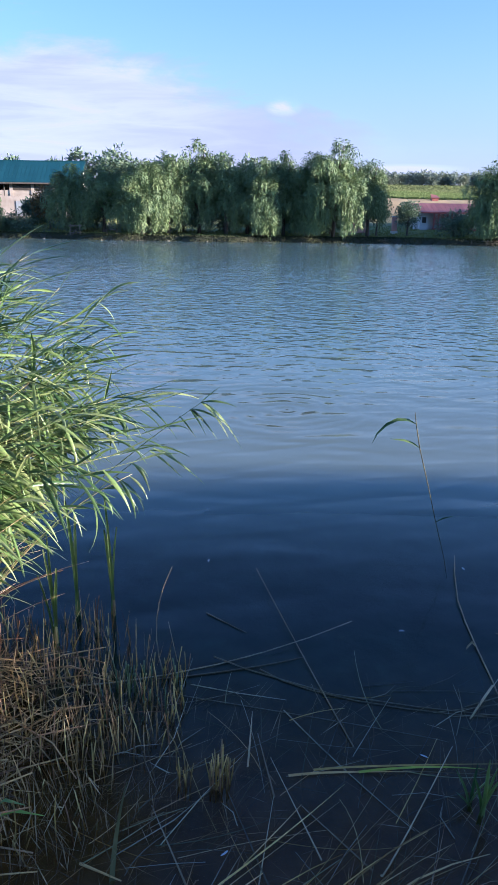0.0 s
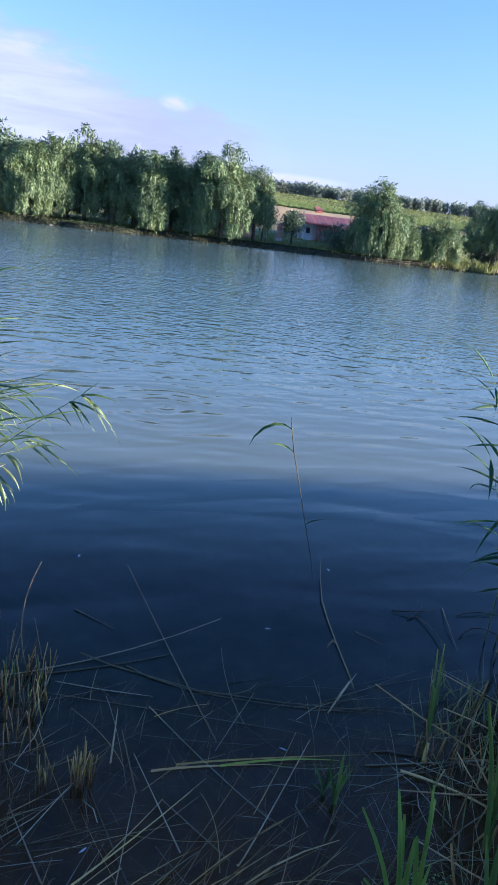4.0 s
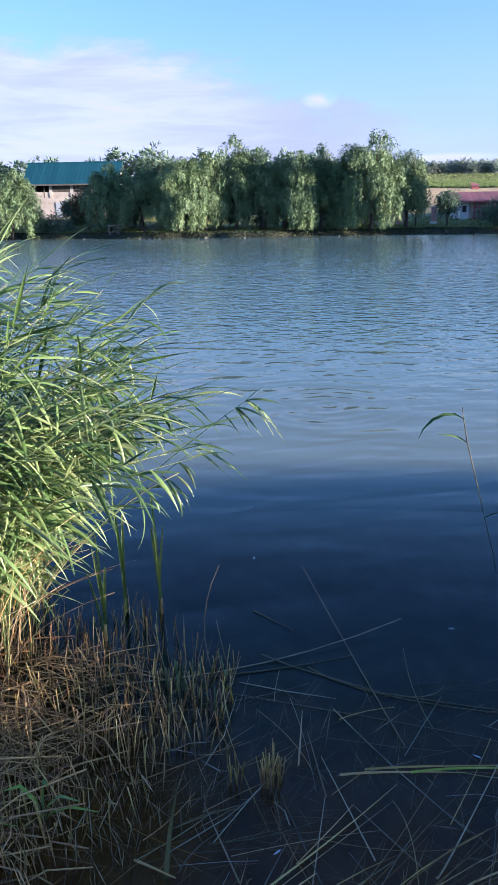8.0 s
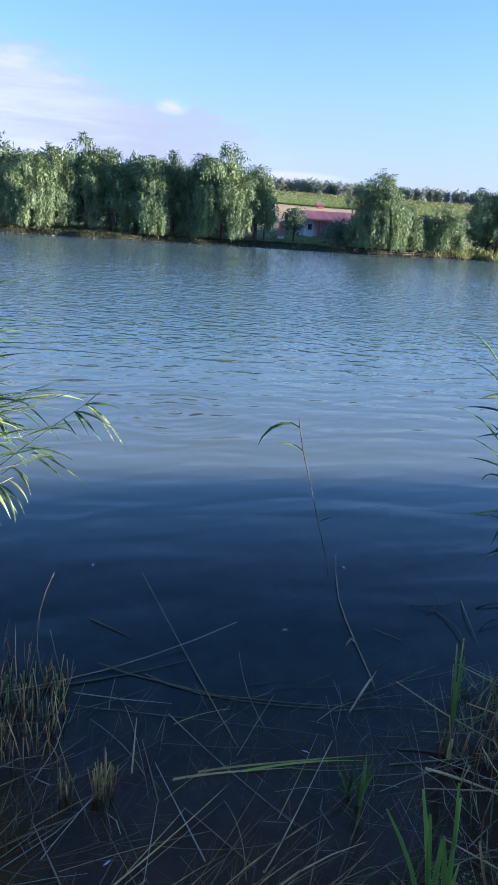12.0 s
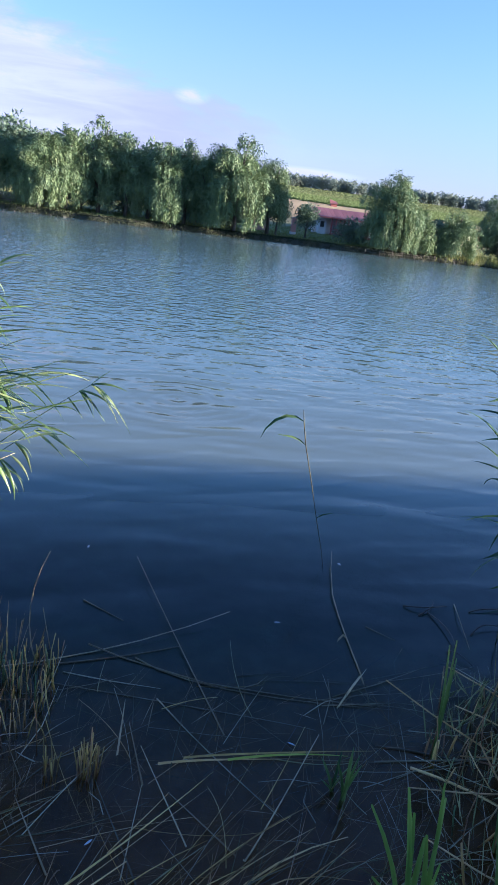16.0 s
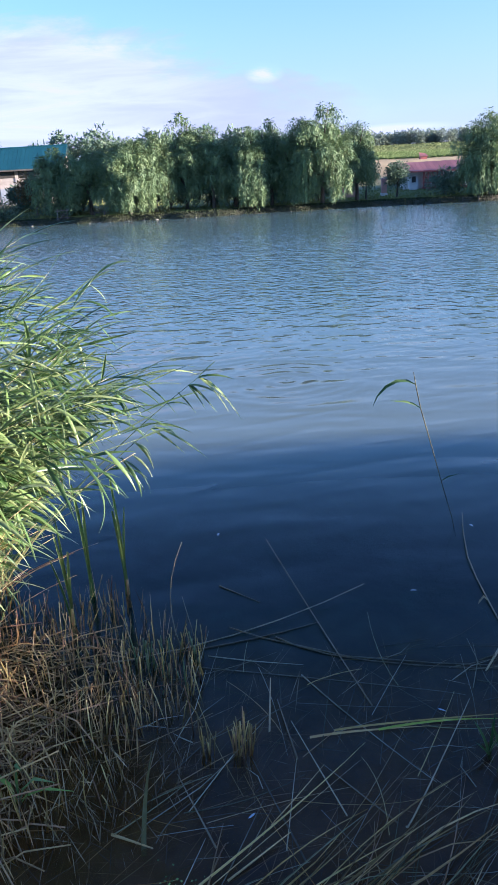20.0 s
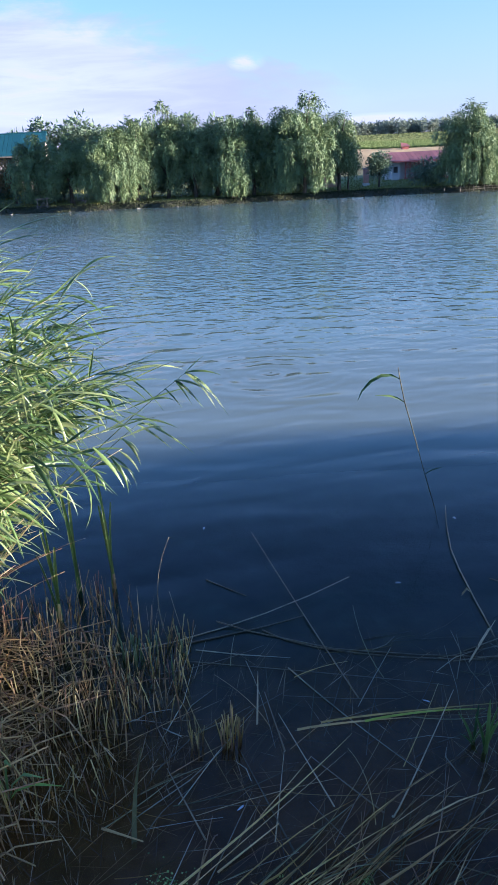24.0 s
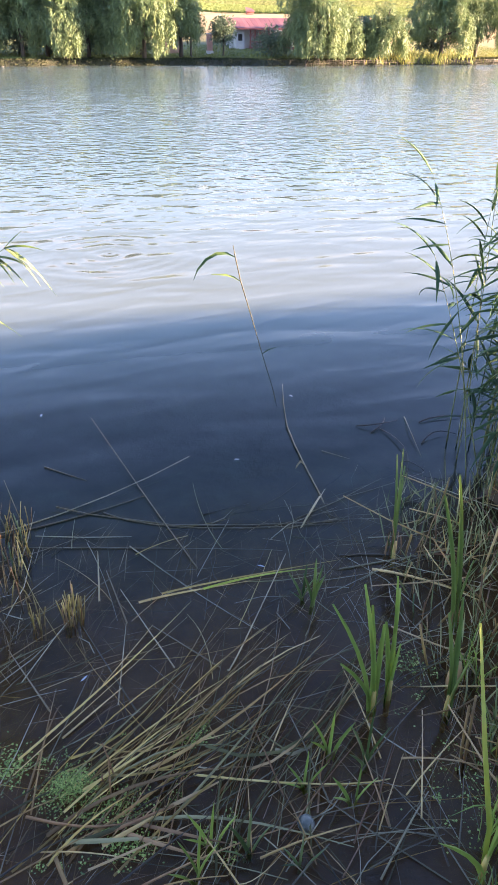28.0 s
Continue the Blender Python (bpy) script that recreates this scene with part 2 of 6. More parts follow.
def ground_material():
    """Mud at the water, then turf, stubble and dry soil higher up the hill, by height and noise."""
    m, nd, lk = material("earth_and_turf")
    out = nd.new("ShaderNodeOutputMaterial")
    b = nd.new("ShaderNodeBsdfPrincipled")
    b.inputs["Roughness"].default_value = 0.9
    big = noise_tex(nd, lk, 0.09, 5, 0.6)
    small = noise_tex(nd, lk, 2.5, 6, 0.65)
    turf = ramp(nd, [(0.3, (0.07, 0.10, 0.03)), (0.5, (0.11, 0.135, 0.04)), (0.7, (0.19, 0.18, 0.075))])
    lk.new(big.outputs["Fac"], turf.inputs["Fac"])
    mud = ramp(nd, [(0.3, (0.060, 0.037, 0.018)), (0.55, (0.14, 0.088, 0.043)), (0.8, (0.24, 0.165, 0.088))])
    lk.new(small.outputs["Fac"], mud.inputs["Fac"])
    sx = nd.new("ShaderNodeSeparateXYZ")
    tc = nd.new("ShaderNodeTexCoord")
    lk.new(tc.outputs["Object"], sx.inputs[0])
    # the far bank's soil is darkened to stand for the willows' shade
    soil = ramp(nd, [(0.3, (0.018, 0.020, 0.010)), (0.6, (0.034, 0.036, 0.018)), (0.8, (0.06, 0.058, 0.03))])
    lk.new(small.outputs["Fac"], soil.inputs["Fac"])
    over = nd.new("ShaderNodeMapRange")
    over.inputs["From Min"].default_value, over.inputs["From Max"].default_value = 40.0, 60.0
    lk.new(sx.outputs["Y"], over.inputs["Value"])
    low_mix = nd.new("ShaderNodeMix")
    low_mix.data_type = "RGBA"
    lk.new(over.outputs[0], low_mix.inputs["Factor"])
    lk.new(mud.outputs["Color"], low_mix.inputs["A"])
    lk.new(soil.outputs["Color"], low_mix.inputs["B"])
    # turf above 0.5 m
    h = nd.new("ShaderNodeMapRange")
    h.inputs["From Min"].default_value, h.inputs["From Max"].default_value = 0.5, 0.7
    lk.new(sx.outputs["Z"], h.inputs["Value"])
    mix = nd.new("ShaderNodeMix")
    mix.data_type = "RGBA"
    lk.new(h.outputs[0], mix.inputs["Factor"])
    lk.new(low_mix.outputs["Result"], mix.inputs["A"])
    lk.new(turf.outputs["Color"], mix.inputs["B"])
    # a dry stubble strip on the hillside
    dry = nd.new("ShaderNodeMapRange")
    dry.inputs["From Min"].default_value, dry.inputs["From Max"].default_value = 100.0, 112.0
    lk.new(sx.outputs["Y"], dry.inputs["Value"])
    stub = ramp(nd, [(0.3, (0.30, 0.215, 0.085)), (0.55, (0.38, 0.275, 0.12)), (0.8, (0.44, 0.33, 0.16))])
    lk.new(big.outputs["Fac"], stub.inputs["Fac"])
    mix2 = nd.new("ShaderNodeMix")
    mix2.data_type = "RGBA"
    lk.new(dry.outputs[0], mix2.inputs["Factor"])
    lk.new(mix.outputs["Result"], mix2.inputs["A"])
    lk.new(stub.outputs["Color"], mix2.inputs["B"])
    lk.new(mix2.outputs["Result"], b.inputs["Base Color"])
    bp = nd.new("ShaderNodeBump")
    bp.inputs["Strength"].default_value, bp.inputs["Distance"].default_value = 0.6, 0.04
    lk.new(small.outputs["Fac"], bp.inputs["Height"])
    lk.new(bp.outputs["Normal"], b.inputs["Normal"])
    lk.new(b.outputs[0], out.inputs["Surface"])
    return m


def water_material():
    """Murky pond water: clouded body, a little clear, with a mirror skin; wavelets grow away from the sheltered bank."""
    m, nd, lk = material("pond_water")
    out = nd.new("ShaderNodeOutputMaterial")
    tc = nd.new("ShaderNodeTexCoord")
    sx = nd.new("ShaderNodeSeparateXYZ")
    lk.new(tc.outputs["Object"], sx.inputs[0])

    def waves(scale, stretch, detail, rough, turn=-9):
        """Noise drawn out along crests that run at the given turn (degrees)."""
        rot = nd.new("ShaderNodeMapping")
        rot.inputs["Rotation"].default_value = (0, 0, radians(turn))
        mp = nd.new("ShaderNodeMapping")
        mp.inputs["Scale"].default_value = stretch
        n = nd.new("ShaderNodeTexNoise")
        n.inputs["Scale"].default_value, n.inputs["Detail"].default_value, n.inputs["Roughness"].default_value = scale, detail, rough
        n.inputs["Distortion"].default_value = 0.4
        lk.new(tc.outputs["Object"], rot.inputs["Vector"])
        lk.new(rot.outputs["Vector"], mp.inputs["Vector"])
        lk.new(mp.outputs["Vector"], n.inputs["Vector"])
        return n.outputs["Fac"]

    def scaled(sock, factor):
        mul = nd.new("ShaderNodeMath")
        mul.operation = "MULTIPLY"
        lk.new(sock, mul.inputs[0])
        if isinstance(factor, float):
            mul.inputs[1].default_value = factor
        else:
            lk.new(factor, mul.inputs[1])
        return mul.outputs[0]

    def total(a, b):
        s = nd.new("ShaderNodeMath")
        lk.new(a, s.inputs[0])
        lk.new(b, s.inputs[1])
        return s.outputs[0]

    shelter = nd.new("ShaderNodeMapRange")
    shelter.interpolation_type = "SMOOTHSTEP"
    shelter.inputs["From Min"].default_value, shelter.inputs["From Max"].default_value = 7.5, 24.0
    shelter.inputs["To Min"].default_value = 0.04
    lk.new(sx.outputs["Y"], shelter.inputs["Value"])
    chop = total(scaled(waves(2.6, (0.95, 1.2, 1.0), 1.2, 0.45, 26), 0.092), scaled(waves(3.8, (0.95, 1.2, 1.0), 1.2, 0.45, -30), 0.058))
    chop = total(chop, total(scaled(waves(7.0, (0.6, 1.1, 1.0), 2, 0.5, 8), 0.016), scaled(waves(0.8, (0.5, 1.0, 1.0), 2, 0.5, 8), 0.03)))
    calm = nd.new("ShaderNodeMapRange")          # flatter again towards the lee of the willows
    calm.interpolation_type = "SMOOTHSTEP"
    for key, v in zip(("From Min", "From Max", "To Min", "To Max"), (13.0, 42.0, 1.0, 0.34)):
        calm.inputs[key].default_value = v
    lk.new(sx.outputs["Y"], calm.inputs["Value"])
    chop = scaled(scaled(chop, shelter.outputs[0]), calm.outputs[0])
    open_water = nd.new("ShaderNodeMapRange")    # long smooth wavelets, weaker close to the bank
    open_water.interpolation_type = "SMOOTHSTEP"
    for key, v in zip(("From Min", "From Max", "To Min", "To Max"), (4.0, 9.0, 0.45, 1.0)):
        open_water.inputs[key].default_value = v
    lk.new(sx.outputs["Y"], open_water.inputs["Value"])
    swell = scaled(total(scaled(waves(1.5, (0.40, 1.25, 1.0), 1, 0.4, 7), 0.040), scaled(waves(2.4, (0.42, 1.2, 1.0), 1, 0.4, -14), 0.022)), open_water.outputs[0])
    height = total(chop, swell)
    # faint rings where something stirs the water
    mp = nd.new("ShaderNodeMapping")
    mp.inputs["Location"].default_value = (-0.55, -9.5, 0)
    lk.new(tc.outputs["Object"], mp.inputs["Vector"])
    ln = nd.new("ShaderNodeVectorMath")
    ln.operation = "LENGTH"
    lk.new(mp.outputs["Vector"], ln.inputs[0])
    ring = nd.new("ShaderNodeMath")
    ring.operation = "SINE"
    lk.new(total(scaled(ln.outputs["Value"], 26.0), scaled(waves(1.1, (1, 1, 1), 2, 0.5), 7.0)), ring.inputs[0])
    fade = nd.new("ShaderNodeMapRange")
    fade.inputs["From Min"].default_value, fade.inputs["From Max"].default_value = 0.2, 2.0
    fade.inputs["To Min"].default_value, fade.inputs["To Max"].default_value = 1.0, 0.0
    lk.new(ln.outputs["Value"], fade.inputs["Value"])
    height = total(height, scaled(scaled(ring.outputs[0], fade.outputs[0]), 0.0030))
    bp = nd.new("ShaderNodeBump")
    bp.inputs["Strength"].default_value, bp.inputs["Distance"].default_value = 1.0, 1.0
    lk.new(height, bp.inputs["Height"])

    # body colour: tan-grey near the bank, greener farther out
    murk_blend = nd.new("ShaderNodeMapRange")
    murk_blend.interpolation_type = "SMOOTHSTEP"
    murk_blend.inputs["From Min"].default_value, murk_blend.inputs["From Max"].default_value = 8.5, 20.0
    lk.new(total(sx.outputs["Y"], scaled(waves(0.25, (0.5, 1, 1), 3, 0.5), 5.0)), murk_blend.inputs["Value"])
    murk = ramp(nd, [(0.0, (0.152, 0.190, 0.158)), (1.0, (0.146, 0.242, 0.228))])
    lk.new(murk_blend.outputs[0], murk.inputs["Fac"])
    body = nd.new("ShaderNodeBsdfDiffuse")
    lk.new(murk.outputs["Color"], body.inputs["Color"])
    clear = nd.new("ShaderNodeBsdfTransparent")
    deep = nd.new("ShaderNodeMapRange")          # red light is lost first as the bed falls away
    deep.interpolation_type = "SMOOTHSTEP"
    deep.inputs["From Min"].default_value, deep.inputs["From Max"].default_value = 2.3, 4.6
    lk.new(sx.outputs["Y"], deep.inputs["Value"])
    tone = ramp(nd, [(0.0, (0.97, 0.84, 0.68)), (1.0, (0.11, 0.50, 0.70))])
    lk.new(deep.outputs[0], tone.inputs["Fac"])
    shelf = nd.new("ShaderNodeMath")             # thin brown water over the straw shelf, deeper out from it
    shelf.operation = "MULTIPLY_ADD"
    lk.new(sx.outputs["X"], shelf.inputs[0])
    shelf.inputs[1].default_value = 2.4
    lk.new(sx.outputs["Y"], shelf.inputs[2])
    shoal = nd.new("ShaderNodeMapRange")
    shoal.interpolation_type = "SMOOTHSTEP"
    shoal.inputs["From Min"].default_value, shoal.inputs["From Max"].default_value = -0.2, 2.6
    lk.new(shelf.outputs[0], shoal.inputs["Value"])
    thin = ramp(nd, [(0.0, (1.0, 0.86, 0.64)), (1.0, (0.86, 0.78, 0.70))])
    lk.new(shoal.outputs[0], thin.inputs["Fac"])
    both = nd.new("ShaderNodeMix")
    both.data_type, both.blend_type = "RGBA", "MULTIPLY"
    both.inputs["Factor"].default_value = 1.0
    lk.new(tone.outputs["Color"], both.inputs["A"])
    lk.new(thin.outputs["Color"], both.inputs["B"])
    lk.new(both.outputs["Result"], clear.inputs["Color"])
    under = nd.new("ShaderNodeMixShader")
    shade_ramp = nd.new("ShaderNodeMapRange")       # pale body fades out inside the bank's shadow, darkening the water there
    shade_ramp.interpolation_type = "SMOOTHSTEP"
    for key, v in zip(("From Min", "From Max", "To Min", "To Max"), (4.2, 7.6, 0.95, 0.05)):
        shade_ramp.inputs[key].default_value = v
    lk.new(sx.outputs["Y"], shade_ramp.inputs["Value"])
    lk.new(shade_ramp.outputs[0], under.inputs[0])
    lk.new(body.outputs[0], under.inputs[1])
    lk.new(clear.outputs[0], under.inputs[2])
    gloss = nd.new("ShaderNodeBsdfGlossy")
    gloss.inputs["Roughness"].default_value = 0.08
    lk.new(bp.outputs["Normal"], gloss.inputs["Normal"])
    fr = nd.new("ShaderNodeFresnel")
    fr.inputs["IOR"].default_value = 1.34
    lk.new(bp.outputs["Normal"], fr.inputs["Normal"])
    mx = nd.new("ShaderNodeMixShader")
    lk.new(fr.outputs[0], mx.inputs[0])
    lk.new(under.outputs[0], mx.inputs[1])
    lk.new(gloss.outputs[0], mx.inputs[2])
    lk.new(mx.outputs[0], out.inputs["Surface"])
    return m


def cloud_material():
    """High thin cloud: white where noise is high, clear sky elsewhere; thicker low down and towards one side."""
    m, nd, lk = material("thin_cloud")
    out = nd.new("ShaderNodeOutputMaterial")
    tc = nd.new("ShaderNodeTexCoord")
    sx = nd.new("ShaderNodeSeparateXYZ")
    lk.new(tc.outputs["Object"], sx.inputs[0])
    n = noise_tex(nd, lk, 0.0055, 8, 0.62, stretch=(0.8, 0.8, 2.2))
    n.inputs["Distortion"].default_value = 0.35

    def span(sock, a, b, lo, hi):
        r = nd.new("ShaderNodeMapRange")
        r.interpolation_type = "SMOOTHSTEP"
        for key, v in zip(("From Min", "From Max", "To Min", "To Max"), (a, b, lo, hi)):
            r.inputs[key].default_value = v
        lk.new(sock, r.inputs["Value"])
        return r.outputs[0]

    def op(kind, a, b):
        o = nd.new("ShaderNodeMath")
        o.operation = kind
        for k, v in enumerate((a, b)):
            if isinstance(v, float):
                o.inputs[k].default_value = v
            else:
                lk.new(v, o.inputs[k])
        return o.outputs[0]

    # a bank of cloud whose upper edge falls away to one side, streaked within
    top = nd.new("ShaderNodeMapRange")
    for key, v in zip(("From Min", "From Max", "To Min", "To Max"), (-500.0, 440.0, 425.0, 210.0)):
        top.inputs[key].default_value = v
    lk.new(sx.outputs["X"], top.inputs["Value"])
    wavy = op("ADD", top.outputs[0], op("MULTIPLY", op("SUBTRACT", n.outputs["Fac"], 0.5), 240.0))
    within = span(op("SUBTRACT", wavy, sx.outputs["Z"]), -45.0, 90.0, 0.0, 1.0)
    streak = noise_tex(nd, lk, 0.0040, 6, 0.6, stretch=(0.7, 0.7, 5.0))
    streak.inputs["Distortion"].default_value = 0.5
    within = op("MULTIPLY", within, span(sx.outputs["X"], 200.0, 800.0, 1.0, 0.35))
    dens = op("MULTIPLY", op("MULTIPLY", within, span(sx.outputs["X"], -350.0, 150.0, 1.0, 0.35)), span(streak.outputs["Fac"], 0.32, 0.68, 0.42, 1.0))
    wisp = op("MULTIPLY", span(op("ADD", n.outputs["Fac"], span(sx.outputs["X"], -700.0, 300.0, 0.06, -0.12)), 0.52, 0.78, 0.0, 0.5), span(sx.outputs["Z"], 300.0, 620.0, 1.0, 0.0))
    dens = op("MAXIMUM", dens, wisp)
    haze = op("ADD", span(sx.outputs["Z"], 0.0, 480.0, 0.55, 0.0), op("MULTIPLY", span(sx.outputs["X"], -1100.0, 900.0, 0.16, 0.16), span(sx.outputs["Z"], 380.0, 800.0, 1.0, 0.0)))
    mp = nd.new("ShaderNodeMapping")             # one small bright puff
    mp.inputs["Location"].default_value = (-76 / 70, -1898 / 400, -254 / 34)
    mp.inputs["Scale"].default_value = (1 / 70, 1 / 400, 1 / 34)
    lk.new(tc.outputs["Object"], mp.inputs["Vector"])
    ln = nd.new("ShaderNodeVectorMath")
    ln.operation = "LENGTH"
    lk.new(mp.outputs["Vector"], ln.inputs[0])
    puff = op("MULTIPLY", span(ln.outputs["Value"], 0.1, 1.0, 1.0, 0.0), span(n.outputs["Fac"], 0.35, 0.6, 0.25, 1.0))
    dens = op("MAXIMUM", dens, puff)
    low = nd.new("ShaderNodeMapping")            # a bright strip of cloud low over the ridge
    low.inputs["Location"].default_value = (-370 / 210, -1862 / 500, -116 / 20)
    low.inputs["Scale"].default_value = (1 / 210, 1 / 500, 1 / 20)
    lk.new(tc.outputs["Object"], low.inputs["Vector"])
    ll = nd.new("ShaderNodeVectorMath")
    ll.operation = "LENGTH"
    lk.new(low.outputs["Vector"], ll.inputs[0])
    dens = op("MAXIMUM", dens, op("MULTIPLY", span(ll.outputs["Value"], 0.2, 1.0, 0.9, 0.0), span(n.outputs["Fac"], 0.3, 0.55, 0.3, 1.0)))
    alpha = op("MAXIMUM", op("MAXIMUM", dens, haze), op("MULTIPLY", within, span(sx.outputs["X"], 0.0, 800.0, 0.85, 0.25)))
    e = nd.new("ShaderNodeEmission")
    e.inputs["Color"].default_value = (0.95, 0.905, 1.035, 1)
    lk.new(span(dens, 0.0, 1.0, 0.130, 0.190), e.inputs["Strength"])
    t = nd.new("ShaderNodeBsdfTransparent")
    mx = nd.new("ShaderNodeMixShader")
    lk.new(alpha, mx.inputs[0])
    lk.new(t.outputs[0], mx.inputs[1])
    lk.new(e.outputs[0], mx.inputs[2])
    lk.new(mx.outputs[0], out.inputs["Surface"])
    return m


# ---- mesh helpers ----
def finish(me, mat, smooth=False):
    me.materials.append(mat)
    if smooth:
        me.polygons.foreach_set("use_smooth", [True] * len(me.polygons))
    me.update()
    return me


def pydata(name, verts, faces, mat, smooth=False):
    me = bpy.data.meshes.new(name)
    me.from_pydata(verts, [], faces)
    return finish(me, mat, smooth)


def quads(name, v, mat):
    """One mesh from an array of N separate four-cornered leaves, N x 4 x 3."""
    n = len(v)
    me = bpy.data.meshes.new(name)
    me.vertices.add(4 * n)
    me.vertices.foreach_set("co", np.ascontiguousarray(v, dtype=np.float32).ravel())
    me.loops.add(4 * n)
    me.loops.foreach_set("vertex_index", np.arange(4 * n, dtype=np.int32))
    me.polygons.add(n)
    me.polygons.foreach_set("loop_start", np.arange(0, 4 * n, 4, dtype=np.int32))
    me.update(calc_edges=True)
    return finish(me, mat)


class Acc:
    """Collects tubes, blades and boxes into one mesh."""
    def __init__(self):
        self.v, self.f = [], []

    def tube(self, pts, radii, sides=5, cap=True):
        pts = [Vector(p) for p in pts]
        base = len(self.v)
        for i, p in enumerate(pts):
            d = (pts[min(i + 1, len(pts) - 1)] - pts[max(i - 1, 0)]).normalized()
            a = d.cross(Vector((0.31, 0.91, 0.27))).normalized()
            b = d.cross(a)
            for k in range(sides):
                w = 2 * math.pi * k / sides
                self.v.append(tuple(p + radii[i] * (a * math.cos(w) + b * math.sin(w))))
        for i in range(len(pts) - 1):
            for k in range(sides):
                q, r = base + i * sides + k, base + i * sides + (k + 1) % sides
                self.f.append((q, r, r + sides, q + sides))
        if cap:
            self.f.append(tuple(range(base + sides - 1, base - 1, -1)))
            self.f.append(tuple(range(base + (len(pts) - 1) * sides, base + len(pts) * sides)))
        return self

    def blade(self, pts, widths, side, keel=0.25):
        """A long leaf with a folded midrib."""
        base = len(self.v)
        side = Vector(side)
        pts = [Vector(p) for p in pts]
        for i, p in enumerate(pts):
            d = (pts[min(i + 1, len(pts) - 1)] - pts[max(i - 1, 0)]).normalized()
            s = (side - d * side.dot(d)).normalized()
            up = s.cross(d)
            w = widths[i] / 2
            self.v += [tuple(p - s * w + up * w * keel), tuple(p - up * w * keel), tuple(p + s * w + up * w * keel)]
        for i in range(len(pts) - 1):
            q = base + 3 * i
            self.f += [(q, q + 1, q + 4, q + 3), (q + 1, q + 2, q + 5, q + 4)]
        return self

    def box(self, lo, hi):
        (x0, y0, z0), (x1, y1, z1) = lo, hi
        b = len(self.v)
        self.v += [(x, y, z) for z in (z0, z1) for y in (y0, y1) for x in (x0, x1)]
        self.f += [tuple(b + i for i in q) for q in ((0, 2, 3, 1), (4, 5, 7, 6), (0, 1, 5, 4), (2, 6, 7, 3), (0, 4, 6, 2), (1, 3, 7, 5))]
        return self

    def slab(self, corners, thick):
        """A sloping board: four corners in order, thickened along its normal."""
        c = [Vector(p) for p in corners]
        n = (c[1] - c[0]).cross(c[3] - c[0]).normalized() * thick
        b = len(self.v)
        self.v += [tuple(p) for p in c] + [tuple(p - n) for p in c]
        self.f += [(b, b + 1, b + 2, b + 3), (b + 7, b + 6, b + 5, b + 4)] + [(b + i, b + i + 4, b + (i + 1) % 4 + 4, b + (i + 1) % 4) for i in range(4)]
        return self

    def mesh(self, name, mat, smooth=False):
        return pydata(name, self.v, self.f, mat, smooth)


def thing(name, label, category, at=(0, 0, 0), group="", kind="", data=None):
    ob = tagged(new(name, data), label, category, group, kind)
    ob.location = at
    return ob


def piece(name, me, parent, label="", at=None, turn=None, scale=None, kind=""):
    ob = new(name, me)
    ob.parent = parent
    if at is not None:
        ob.location = at
    if turn is not None:
        ob.rotation_euler = turn
    if scale is not None:
        ob.scale = scale
    return tagged(ob, label, kind=kind)


rng = random.Random(7)
nrng = np.random.default_rng(7)

# ---- ground, one sheet from the bank to the horizon ----
def step(a, b, x):
    t = np.clip((x - a) / (b - a), 0, 1)
    return t * t * (3 - 2 * t)


def near_shore(x):
    """Where the near bank meets the water."""
    return 0.62 + 2.3 * step(-1.35, -3.2, x) + 2.6 * step(1.5, 3.4, x) + 0.10 * np.sin(3.1 * x) - 12 * step(30, 80, x) - 12 * step(-30, -75, x)


def far_shore(x):
    return 78.0 - 2.4 * np.exp(-((x + 6) / 9) ** 2) - 3.2 * np.exp(-((x - 25) / 4.5) ** 2) + 0.5 * np.sin(0.55 * x) + 0.3 * np.sin(1.7 * x + 1) + 5 * step(36, 60, x) + 2.5 * step(-20, -32, x)


HILL_FAR, HILL_Z = (0, 3, 14, 20, 37, 68, 182, 242, 500, 3000), (0, 0.1, 0.45, 0.85, 2.85, 5.65, 11.3, 16.0, 17.5, 17.5)


